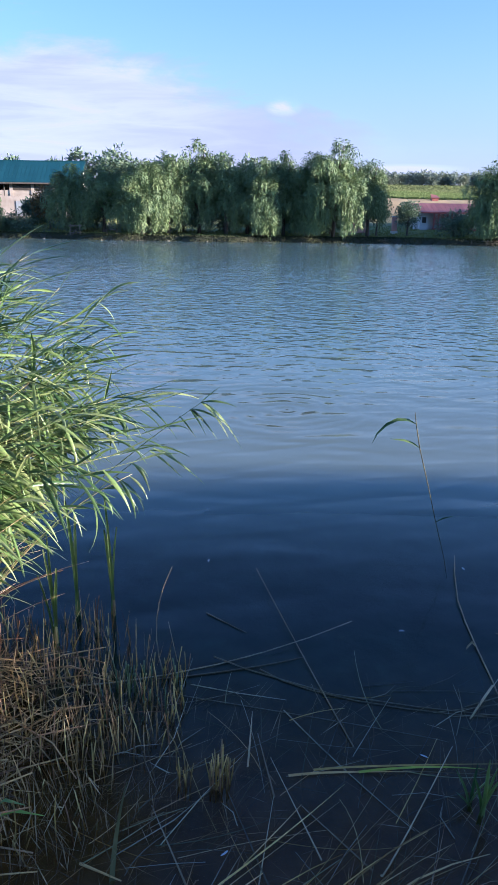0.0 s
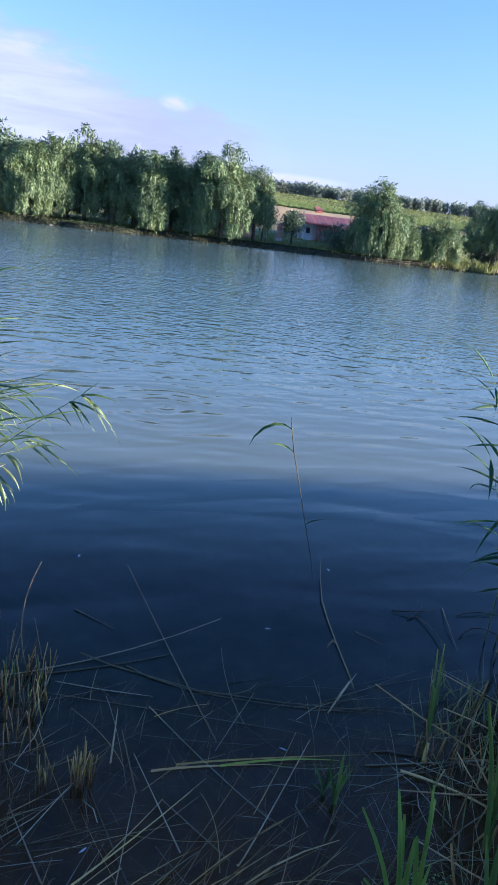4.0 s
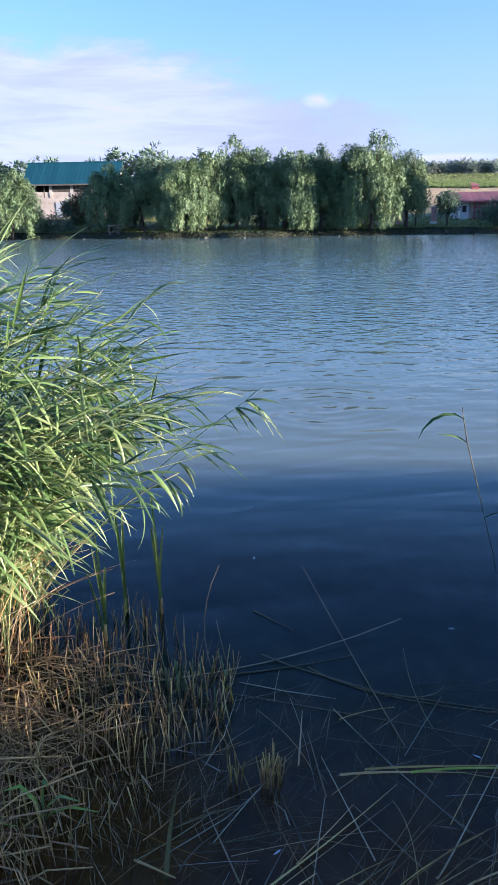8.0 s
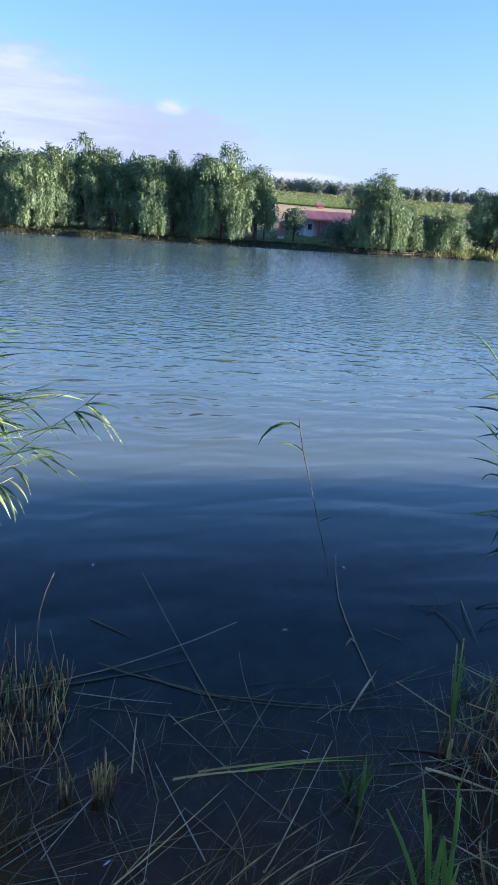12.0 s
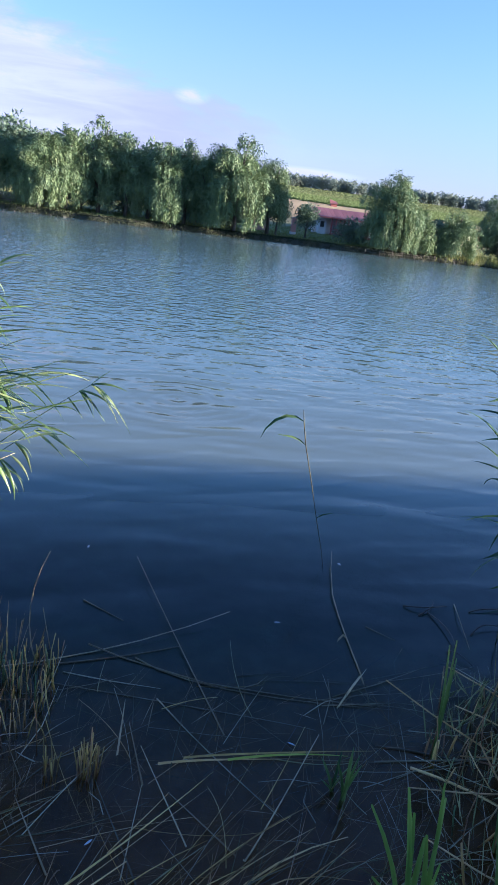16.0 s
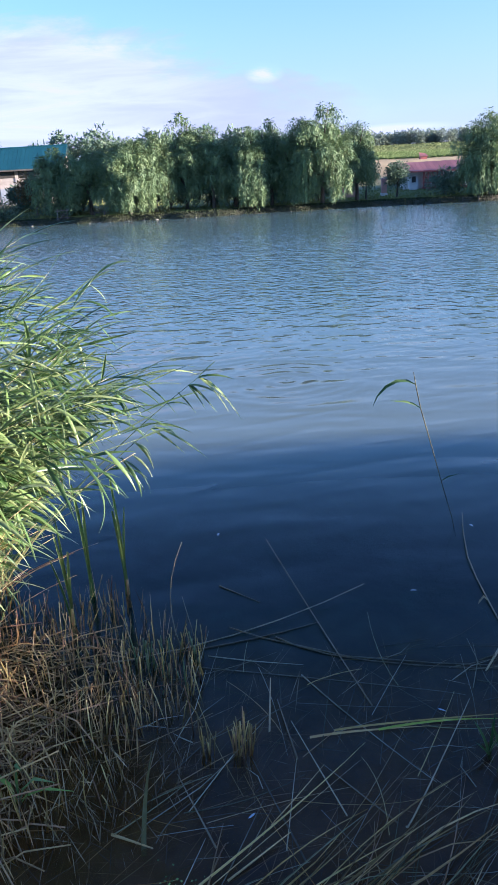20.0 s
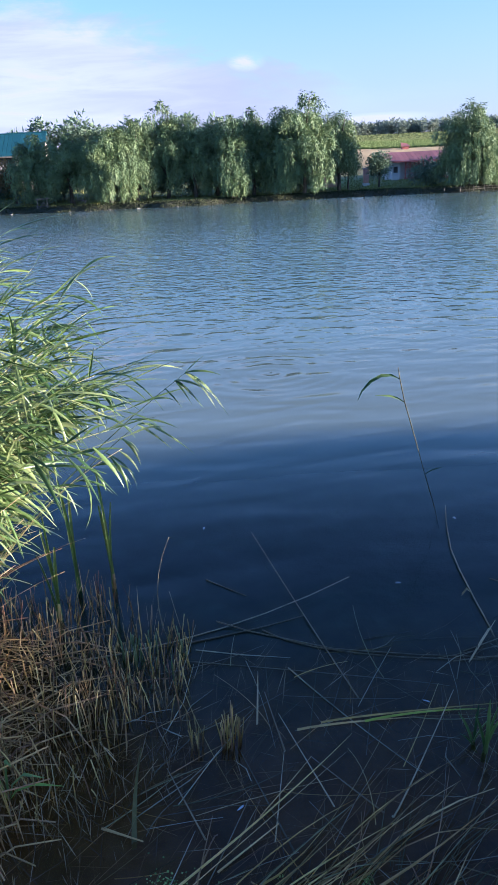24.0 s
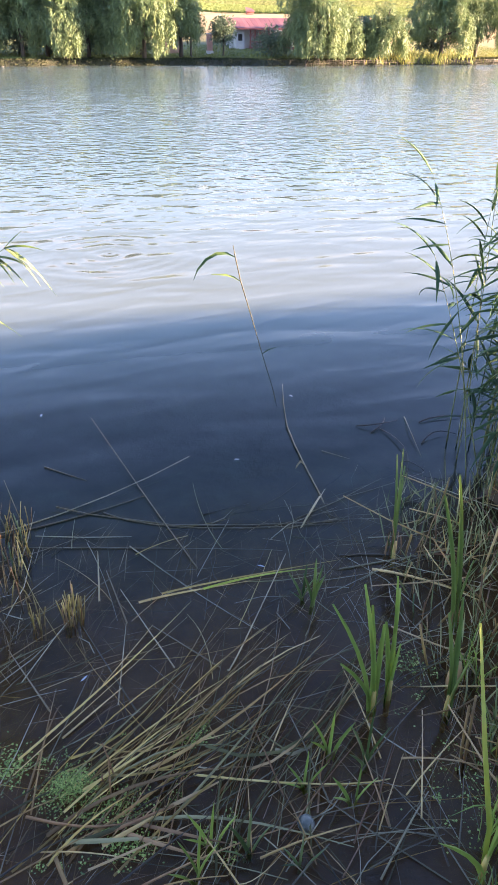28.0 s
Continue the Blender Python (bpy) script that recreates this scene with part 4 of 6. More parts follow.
# ---- teal-roofed house ----
def teal_house():
    x0, x1, y0, y1, zb, ze, zr = -32.7, -21.4, 96.0, 101.0, 2.0, 6.5, 8.85
    house = thing("house", "two-storey plastered house with a teal sheet-metal roof", "house", (x0, y0, zb))

    def add(name, acc, mat, label="", parent=None):
        return piece(name, acc.mesh(name, mat), parent or house, label)

    w, d, e, rd = x1 - x0, y1 - y0, ze - zb, zr - zb
    add("wall", Acc().box((0, 0, -0.3), (w, 0.3, 2.55)).box((0, 0, 2.55), (0.45, 0.3, e)), PLASTER, "weathered cream plaster front wall")
    add("wall", Acc().box((0, d - 0.3, -0.3), (w, d, e)), PLASTER)
    add("wall", Acc().box((0, 0.3, -0.3), (0.3, d - 0.3, e)), PLASTER)
    add("wall", Acc().box((w - 0.3, 0.3, -0.3), (w, d - 0.3, e)), PLASTER)
    add("floor_slab", Acc().box((0.3, 0.3, 2.35), (w - 0.3, d - 0.3, 2.55)), PLASTER)
    add("back_room", Acc().box((0.35, 2.6, 2.55), (w - 0.35, 2.7, e)), DARKROOM, "dark interior behind the open upper floor")
    for cx in (2.9, 5.6, 8.3, w - 0.4):
        add("column", Acc().box((cx - 0.2, 0.0, 2.55), (cx + 0.2, 0.3, e)), PLASTER)
    add("post", Acc().box((1.95, 0.05, 2.55), (2.07, 0.17, e)), PALEWOOD)
    add("parapet", Acc().box((0.45, 0.06, 2.56), (w - 0.6, 0.24, 3.25)), PLASTER)
    add("boarding", Acc().slab([(3.1, 0.0, 3.26), (5.4, 0.0, 3.26), (5.4, 0.02, 4.1), (3.1, 0.02, 4.3)], 0.05), PALEWOOD, "pale boards closing an upper bay")
    add("boarding", Acc().slab([(5.8, 0.0, 3.26), (8.1, 0.0, 3.26), (8.1, 0.02, 4.4), (5.8, 0.02, 4.35)], 0.05), PALEWOOD, "pale boards closing an upper bay")
    dr = add("door", Acc().box((3.4, -0.05, 0.2), (4.5, 0.02, 2.0)), GREYDOOR, "grey-blue double door")
    add("door_gap", Acc().box((4.56, -0.04, 0.2), (5.0, -0.004, 2.0)), DARKROOM, "", dr)
    add("door_leaf", Acc().box((5.05, -0.05, 0.2), (6.0, 0.02, 2.0)), GREYDOOR, "", dr)
    # roof: standing-seam sheets on both slopes
    over = 0.5
    n = 24
    for k in range(n):
        a, b = -over + (w + 2 * over) * k / n, -over + (w + 2 * over) * (k + 1) / n - 0.02
        add("roof_sheet", Acc().slab([(a, -0.7, e - 0.35), (b, -0.7, e - 0.35), (b, d / 2, rd), (a, d / 2, rd)], 0.05), TEAL)
    add("roof_slope", Acc().slab([(w + over, d + 0.7, e - 0.35), (-over, d + 0.7, e - 0.35), (-over, d / 2, rd), (w + over, d / 2, rd)], 0.05), TEAL)
    add("ridge_cap", Acc().tube([(-over, d / 2, rd), (w + over, d / 2, rd)], [0.09, 0.09], 6), TEAL)
    add("fascia", Acc().box((-over, -0.76, e - 0.52), (w + over, -0.70, e - 0.34)), PALEWOOD)
    for gx_ in (0.02, w - 0.32):
        g = Acc()
        g.v = [(gx_, 0, e), (gx_, d, e), (gx_, d / 2, rd - 0.12), (gx_ + 0.3, 0, e), (gx_ + 0.3, d, e), (gx_ + 0.3, d / 2, rd - 0.12)]
        g.f = [(0, 2, 1), (3, 4, 5), (0, 3, 5, 2), (1, 2, 5, 4), (0, 1, 4, 3)]
        add("gable", g, PLASTER)
    add("lean_to_roof", Acc().slab([(-3.2, 0.5, 2.8), (-0.05, 0.5, 4.2), (-0.05, 4.5, 4.2), (-3.2, 4.5, 2.8)], 0.1), PALEWOOD, "sloping lean-to roof")
    add("lean_to_wall", Acc().box((-3.0, 0.8, -0.3), (-2.8, 4.4, 2.8)), PALEWOOD)


teal_house()

# ---- red-roofed house ----
def red_house():
    x0, y0, zb = 20.4, 94.0, 1.15
    house = thing("bungalow", "low white house with a red sheet roof and red porch posts", "house", (x0, y0, zb))

    def add(name, acc, mat, label="", parent=None):
        return piece(name, acc.mesh(name, mat), parent or house, label)

    w, d, e, rd = 9.5, 6.0, 2.2, 3.3
    add("wall", Acc().box((0.4, 1.4, 0), (w, 1.6, e)), WHITEWASH)
    add("wall", Acc().box((0.4, d, 0), (w, d + 0.2, e)), WHITEWASH)
    add("wall", Acc().box((0.4, 1.6, 0), (0.6, d, e)), WHITEWASH)
    add("wall", Acc().box((w - 0.2, 1.6, 0), (w, d, e)), WHITEWASH)
    add("front_room", Acc().box((0.9, 0.4, 0), (1.9, 1.395, e - 0.05)), WHITEWASH, "white projecting front room")
    wn_ = add("window", Acc().box((1.15, 0.36, 0.9), (1.65, 0.397, 1.6)), DARKROOM, "small dark window")
    add("window_frame", Acc().box((1.1, 0.33, 0.82), (1.7, 0.358, 0.9)).box((1.1, 0.33, 1.6), (1.7, 0.358, 1.68)), WHITEWASH, "", wn_)
    for k in range(13):
        cx = 2.5 + 0.55 * k
        add("porch_post", Acc().box((cx, 0.1, 0), (cx + 0.16, 0.26, e)), REDWOOD)
    for z in (0.75, 1.35):
        add("porch_rail", Acc().box((2.4, 0.12, z), (w, 0.22, z + 0.1)), REDWOOD)
    add("porch_panel", Acc().box((2.5, 0.5, 0.0), (w, 0.56, 0.30)), REDWOOD)
    for k in range(6):
        cx = 2.6 + 1.1 * k
        add("porch_brace", Acc().tube([(cx, 0.2, 1.4), (cx + 0.55, 0.2, e - 0.2), (cx + 1.1, 0.2, 1.4)], [0.05, 0.05, 0.05], 4), REDWOOD)
    add("porch_beam", Acc().box((2.4, 0.08, e - 0.2), (w, 0.28, e)), REDWOOD)
    n = 18
    for k in range(n):
        a, b = -0.3 + (w + 0.6) * k / n, -0.3 + (w + 0.6) * (k + 1) / n - 0.02
        add("roof_sheet", Acc().slab([(a, -0.3, e), (b, -0.3, e), (b, d / 2, rd), (a, d / 2, rd)], 0.05), REDROOF)
    add("roof_slope", Acc().slab([(w + 0.3, d + 0.4, e), (-0.3, d + 0.4, e), (-0.3, d / 2, rd), (w + 0.3, d / 2, rd)], 0.05), REDROOF)
    add("fascia", Acc().box((-0.3, -0.35, e - 0.16), (w + 0.3, -0.3, e + 0.02)), REDWOOD)


red_house()

hut = thing("kiosk", "small orange-roofed kiosk with pink walls", "kiosk", (13.2, 90.0, ground_z(13.2, 90)))
piece("wall", Acc().box((-1.0, 0, -0.2), (1.0, 1.6, 1.7)).mesh("wall", PINKWALL), hut)
piece("hatch", Acc().box((-0.5, -0.04, 0.7), (0.5, -0.004, 1.3)).mesh("hatch", DARKROOM), hut, "dark serving hatch")
piece("roof", Acc().slab([(-1.2, -0.4, 1.7), (1.2, -0.4, 1.7), (1.1, 0.8, 2.6), (-1.1, 0.8, 2.6)], 0.06).slab([(1.2, 2.0, 1.7), (-1.2, 2.0, 1.7), (-1.1, 0.8, 2.6), (1.1, 0.8, 2.6)], 0.06).mesh("roof", ORANGE), hut, "orange painted roof")
gate = thing("gate_pillar", "pink rendered gate pillar with a white foot", "pillar", (17.2, 89.5, ground_z(17.2, 89.5)))
piece("shaft", Acc().box((-0.28, -0.28, 0.3), (0.28, 0.28, 1.9)).mesh("shaft", PINKWALL), gate)
piece("foot", Acc().box((-0.36, -0.36, -0.2), (0.36, 0.36, 0.296)).mesh("foot", WHITEWASH), gate)
piece("cap", Acc().box((-0.36, -0.36, 1.904), (0.36, 0.36, 2.0)).mesh("cap", WHITEWASH), gate)
shed = thing("field_hut", "small red field hut at the edge of the maize", "hut", (34.8, 143.0, ground_z(34.8, 143)))
piece("wall", Acc().box((-0.6, 0, -0.3), (0.6, 1.2, 0.55)).mesh("wall", REDWOOD), shed)
piece("roof", Acc().slab([(-0.8, -0.25, 0.5), (0.8, -0.25, 0.5), (0.5, 0.9, 1.0), (-0.75, 0.9, 1.25)], 0.08).mesh("roof", REDROOF), shed)

# ---- fence along the far bank ----
fence = thing("fence", "low grey wooden fence at the far water's edge", "fence")
for k in range(22):
    x = 22.5 + 1.35 * k
    y = float(far_shore(np.float64(x))) + 0.1
    piece("post", Acc().tube([(0, 0, -0.4), (0.02 * (k % 3 - 1), 0, 0.46 + 0.06 * (k % 4))], [0.04, 0.035], 6).mesh("post", PALEWOOD), fence, at=(x, y, 0.05))
    if k < 21:
        x2 = x + 1.35
        y2 = float(far_shore(np.float64(x2))) + 0.1
        for z in (0.26, 0.46):
            piece("rail", Acc().tube([(x, y - 0.05, z + 0.03 * (k % 2)), (x2, y2 - 0.05, z)], [0.014, 0.014], 5).mesh("rail", PALEWOOD), fence)

# ---- things on the far bank ----
bench = thing("bench", "plain wooden bench on the far bank", "bench", (-14.4, 79.4, ground_z(-14.4, 79.4)))
piece("seat", Acc().box((-0.7, -0.2, 0.42), (0.7, 0.2, 0.48)).mesh("seat", BARK), bench)
for sx_ in (-0.55, 0.5):
    for sy_ in (-0.16, 0.1):
        piece("leg", Acc().box((sx_, sy_, -0.15), (sx_ + 0.06, sy_ + 0.06, 0.416)).mesh("leg", BARK), bench)
jetty = thing("landing_frame", "rickety pole frame standing at the water's edge", "frame", (-18.2, 79.2, 0.0))
for k, (a, b) in enumerate((((-0.6, 0, -0.3), (-0.5, 0.2, 1.5)), ((0.5, 0, -0.3), (0.45, 0.2, 1.5)), ((-0.9, -0.3, -0.3), (0.2, 0.1, 1.1)), ((0.1, 0.2, 0.9), (1.2, -0.5, -0.3)), ((-0.7, 0.15, 1.3), (0.7, 0.15, 1.35)), ((-0.7, 0.1, 0.6), (0.7, 0.1, 0.62)))):
    piece("pole", Acc().tube([a, b], [0.06, 0.05], 6).mesh("pole", PALEWOOD), jetty)
r = np.random.default_rng(9)
stones = []
for k in range(5):
    bm = bmesh.new()
    bmesh.ops.create_icosphere(bm, subdivisions=2, radius=1)
    for v in bm.verts:
        v.co *= 1 + 0.25 * noise.noise(v.co * 1.3 + Vector((k * 7, 0, 0)))
    me = bpy.data.meshes.new("stone")
    bm.to_mesh(me)
    bm.free()
    stones.append(finish(me, STONE, True))
for k in range(20):
    x = float(r.choice([r.uniform(-22, -8), r.uniform(-22, -8), r.uniform(-20, 22)]))
    y = float(far_shore(np.float64(x))) - r.uniform(-0.25, 0.35)
    s = r.uniform(0.05, 0.11)
    ob = thing("stone", "pale stone at the far water's edge", "stone", (x, y, s * 0.15), "stones at the far shore", data=stones[k % 5])
    ob.scale, ob.rotation_euler = (s * r.uniform(1, 1.8), s, s * 0.7), (0, 0, r.uniform(0, 6))

# ---- reeds ----
def leaf_mesh(name, length, width, rise, droop, mat, twist=0.0, segs=7):
    """A reed leaf along +x: it rises, arches over and hangs."""
    acc = Acc()
    pts, ws = [], []
    x = z = 0.0
    for i in range(segs + 1):
        s = i / segs
        pts.append((x, 0.02 * length * math.sin(3 * s + twist), z))
        ws.append(max(0.0015, width * (0.35 + 2.2 * s) if s < 0.28 else width * (1 - ((s - 0.28) / 0.72) ** 1.7)))
        ang = rise - droop * s ** 1.3
        x += length / segs * math.cos(ang)
        z += length / segs * math.sin(ang)
    acc.blade(pts, ws, (math.sin(twist) * 0.5, 1, math.sin(twist)), 0.3)
    return acc.mesh(name, mat, True)


def leaf_set(mat, long_, wide):
    r = random.Random(3)
    return [leaf_mesh("leaf", long_ * r.uniform(0.75, 1.25), wide * r.uniform(0.8, 1.25), radians(r.uniform(0, 14)), radians(r.uniform(4, 42)), mat, r.uniform(-0.8, 0.8)) for _ in range(14)]


def curve_pts(a, b, c, n):
    """Points of a bend from a over b to c."""
    a, b, c = Vector(a), Vector(b), Vector(c)
    return [a * (1 - t) ** 2 + b * 2 * t * (1 - t) + c * t * t for t in (i / n for i in range(n + 1))]


def reed(base, mid, tip, leaves, blades, r, label, group, heading=0.0, spread=50.0, stem_mat=None, first=0.3, thick=0.0045, size=(0.75, 1.2), plume=True, droop=22.0):
    """One reed: a jointed stem that bends from base over mid to tip, with alternate leaves blown to one heading (degrees)."""
    b = Vector(base)
    ob = thing("reed", label, "reed", b, group)
    pts = [p - b for p in curve_pts(base, mid, tip, 9)]
    piece("stem", Acc().tube(pts, [thick * (1 - 0.75 * i / 9) for i in range(10)], 5).mesh("stem", stem_mat or REED_STEM, True), ob)
    for k in range(leaves):
        t = first + (1 - first) * (k + 0.6) / leaves
        f = t * 9
        i = min(int(f), 8)
        p = pts[i].lerp(pts[i + 1], f - i)
        d = (pts[i + 1] - pts[i]).normalized()
        yaw = radians(heading + r.gauss(0, spread))
        tilt = -math.asin(max(-1, min(1, d.z))) * 0.22 + radians(r.gauss(droop, 25))
        sc = r.uniform(*size) * (0.8 + 0.35 * math.sin(math.pi * min(1, t)))
        piece("leaf", blades[r.randrange(len(blades))], ob, at=p, turn=(r.uniform(-0.5, 0.5), tilt, yaw), scale=(sc, sc, sc))
    if plume:
        for k in range(2):
            sc = r.uniform(0.7, 1.0)
            d = (pts[-1] - pts[-3]).normalized()
            yaw = math.atan2(d.y, d.x)
            piece("leaf", blades[r.randrange(len(blades))], ob, at=pts[-1 - k], turn=(r.uniform(-0.6, 0.6), -math.asin(max(-1, min(1, d.z))) + radians(r.uniform(-5, 30)), yaw + r.uniform(-0.4, 0.4)), scale=(sc, sc * 0.8, sc))
    return ob


LEAVES = leaf_set(REED_LEAF, 0.32, 0.020)
LEAVES_FINE = leaf_set(REED_LEAF, 0.25, 0.013)
LEAVES_DROOP = [leaf_mesh("leaf", 0.31 * k, 0.026, radians(8 * k), radians(24 + 34 * k), REED_LEAF, 0.5 * k) for k in (0.7, 0.85, 1.0, 1.1, 1.2)]
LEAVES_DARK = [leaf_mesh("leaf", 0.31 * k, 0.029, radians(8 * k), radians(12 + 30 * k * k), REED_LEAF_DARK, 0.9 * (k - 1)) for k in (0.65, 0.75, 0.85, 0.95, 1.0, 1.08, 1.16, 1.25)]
r = random.Random(21)
REED = "green common reed with long arching leaves at the water's edge"
for k in range(132):
    bx, by = r.uniform(-2.55, -1.6), r.uniform(3.3, 4.6)
    run = r.uniform(0, 1.0) ** 0.9
    tx = -2.05 + 1.50 * run + r.uniform(-0.1, 0.1)
    top = 2.27 - 0.12 * run - 0.62 * run * run
    low = 0.80 + 0.64 * run
    tz = top + r.uniform(-0.25, 0.04) if k % 3 == 0 else r.uniform(low, top - 0.1)
    ty = by + r.uniform(-0.5, 0.1)
    mid = (bx * 0.8 + tx * 0.2, (by + ty) / 2, tz * r.uniform(0.7, 0.9))
    reed((bx, by, -0.05), mid, (tx, ty, tz), r.randrange(14, 20), LEAVES, r, REED, "reeds in the bright clump", heading=-14, spread=42, first=0.25, droop=18)
for k in range(44):             # thin side shoots low in the clump
    bx, by = r.uniform(-2.3, -1.6), r.uniform(3.4, 4.4)
    tx = r.uniform(-1.9, -0.75)
    tz = 0.55 + 0.6 * (tx + 1.9) + r.uniform(-0.1, 0.35)
    reed((bx, by, -0.05), (bx * 0.7 + tx * 0.3, by, tz * 0.8), (tx, by - 0.15, tz), 16, LEAVES_FINE, r, "thin green reed shoot with narrow leaves", "reeds in the bright clump", heading=-25, spread=45, first=0.3, thick=0.0032, size=(0.75, 1.2), droop=30)
for k in range(16):
    bx, by = r.uniform(-2.35, -1.9), r.uniform(3.5, 4.5)
    tx, tz = r.uniform(-1.95, -1.05), r.uniform(2.1, 2.45)
    tz -= 0.3 * max(0.0, tx + 1.5)
    reed((bx, by, -0.05), (bx, by, tz * 0.8), (tx - 0.2 * (tz > 2.3), by - 0.1, tz), 9, LEAVES, r, "tall green reed with upright tip leaves", "reeds in the bright clump", heading=-5, spread=40, first=0.5, size=(0.7, 1.0))
# long stems that lean far out over the water
LONG = "long green reed stem leaning far out over the water"


def hang(ob, tips, mat):
    """Long leaves from a place on a leaning stem to given tips: start, tip, rise and width of each."""
    b0 = ob.location.copy()
    for start, tip, up, wide in tips:
        s0, t0 = Vector(start) - b0, Vector(tip) - b0
        pts = curve_pts(s0, s0.lerp(t0, 0.45) + Vector((0, 0, up)), t0, 7)
        piece("leaf", Acc().blade(pts, [wide * w for w in (0.35, 0.75, 1.0, 1.0, 0.85, 0.6, 0.35, 0.06)], (0.15, 1, 0.35), 0.3).mesh("leaf", mat, True), ob)


out = reed((-1.9, 3.9, -0.05), (-1.0, 3.9, 0.98), (-0.24, 3.9, 1.51), 3, LEAVES_DROOP, r, LONG, "reeds in the bright clump", heading=-6, spread=30, first=0.72, thick=0.0055, size=(0.5, 0.7), plume=False, droop=34)
N0, N1, N2 = (-0.25, 3.9, 1.505), (-0.31, 3.9, 1.465), (-0.37, 3.9, 1.425)
hang(out, [(N0, (-0.14, 3.88, 1.60), 0.01, 0.014), (N0, (-0.05, 3.86, 1.49), 0.04, 0.022), (N0, (-0.02, 3.9, 1.235), 0.10, 0.026), (N0, (-0.09, 3.84, 1.31), 0.07, 0.026), (N1, (-0.165, 3.95, 1.28), 0.05, 0.026), (N1, (-0.11, 3.92, 1.37), 0.05, 0.022), (N1, (-0.22, 3.85, 1.33), 0.03, 0.020), (N2, (-0.28, 3.9, 1.30), 0.02, 0.018)], REED_LEAF)
out = reed((-1.88, 3.9, -0.05), (-1.17, 3.9, 0.76), (-0.50, 3.9, 1.25), 4, LEAVES_DROOP, r, LONG, "reeds in the bright clump", heading=-6, spread=30, first=0.70, thick=0.0055, size=(0.6, 0.9), plume=False, droop=34)
hang(out, [((-0.52, 3.9, 1.235), (-0.23, 3.9, 1.02), 0.05, 0.020), ((-0.54, 3.9, 1.22), (-0.36, 3.9, 1.06), 0.03, 0.022), ((-0.50, 3.9, 1.25), (-0.31, 3.88, 1.19), 0.03, 0.020)], REED_LEAF)
reed((-1.8, 4.1, -0.05), (-1.4, 4.1, 1.45), (-0.80, 4.1, 2.05), 4, LEAVES_DROOP, r, LONG, "reeds in the bright clump", heading=-6, spread=30, first=0.75, thick=0.0045, size=(0.6, 0.9), droop=20)
reed((-1.7, 3.7, -0.05), (-1.25, 3.68, 0.85), (-0.60, 3.65, 1.17), 6, LEAVES_DROOP, r, LONG, "reeds in the bright clump", heading=-6, spread=30, first=0.75, thick=0.0055, size=(0.6, 0.95), plume=False, droop=34)
# dry stems at the foot of the clump
for k in range(80):
    bx, by = r.uniform(-2.2, -1.5), r.uniform(3.1, 4.1)
    tx, tz = bx + r.uniform(0.05, 0.75), r.uniform(0.45, 1.1)
    reed((bx, by, -0.05), (bx + 0.05, by, tz * 0.6), (tx, by + r.uniform(-0.3, 0.2), tz), 0, LEAVES, r, "dry straw-coloured reed stem", "dry stems under the reeds", stem_mat=(PALE_STEM, REED_STEM, STRAW)[k % 3], plume=False)

DREED = "common reed with broad pointed leaves in a shade-dark green"
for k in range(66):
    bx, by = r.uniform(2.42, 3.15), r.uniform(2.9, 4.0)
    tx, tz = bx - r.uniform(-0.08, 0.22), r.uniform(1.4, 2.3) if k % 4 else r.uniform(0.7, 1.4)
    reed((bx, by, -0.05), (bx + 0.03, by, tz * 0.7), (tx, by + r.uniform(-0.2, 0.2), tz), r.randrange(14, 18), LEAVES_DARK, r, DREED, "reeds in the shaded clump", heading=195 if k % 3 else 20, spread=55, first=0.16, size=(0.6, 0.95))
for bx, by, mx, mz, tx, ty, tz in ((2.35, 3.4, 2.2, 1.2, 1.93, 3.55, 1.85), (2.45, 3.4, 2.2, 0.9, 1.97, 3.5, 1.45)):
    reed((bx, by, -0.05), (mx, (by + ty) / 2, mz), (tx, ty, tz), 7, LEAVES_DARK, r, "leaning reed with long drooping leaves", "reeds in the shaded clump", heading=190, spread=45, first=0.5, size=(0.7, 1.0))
# the lone bent reed out in the water
lone = thing("bent_reed", "thin lone reed stem with two dark leaves", "reed", (1.50, 4.88, 0))
LP = [Vector(p) - Vector((1.50, 4.88, 0)) for p in ((1.52, 4.89, -0.08), (1.475, 4.87, 0.10), (1.38, 4.84, 0.40), (1.29, 4.81, 0.70), (1.20, 4.77, 0.98), (1.155, 4.74, 1.16), (1.135, 4.72, 1.25))]
piece("stem", Acc().tube(LP, [0.0022, 0.0024, 0.0028, 0.0034, 0.0038, 0.0036, 0.0018], 5).mesh("stem", OLIVE_DEAD, True), lone)
piece("leaf", Acc().blade([LP[-2] + Vector(p) for p in ((0, 0, 0), (-0.06, 0, 0.030), (-0.13, 0, 0.030), (-0.20, 0, -0.005), (-0.26, 0, -0.07), (-0.29, 0, -0.14))], [0.006, 0.016, 0.022, 0.020, 0.012, 0.002], (0, 0.5, 1)).mesh("leaf", REED_LEAF_DARK, True), lone)
piece("leaf", Acc().blade([LP[-3] + Vector(p) for p in ((0, 0, 0.0), (-0.05, 0, 0.035), (-0.11, 0, 0.055), (-0.21, 0, 0.065))], [0.005, 0.013, 0.014, 0.002], (0, 0.5, 1)).mesh("leaf", REED_LEAF_DARK, True), lone)
piece("leaf", Acc().blade([LP[2] + Vector(p) for p in ((0, 0, 0), (0.05, 0, 0.03), (0.13, 0, 0.05))], [0.004, 0.010, 0.002], (0, 0.5, 1)).mesh("leaf", REED_LEAF_DARK, True), lone)
dead = thing("dead_reed", "pale dead reed stem with a curled leaf lying on the water", "reed", (1.41, 3.33, 0))
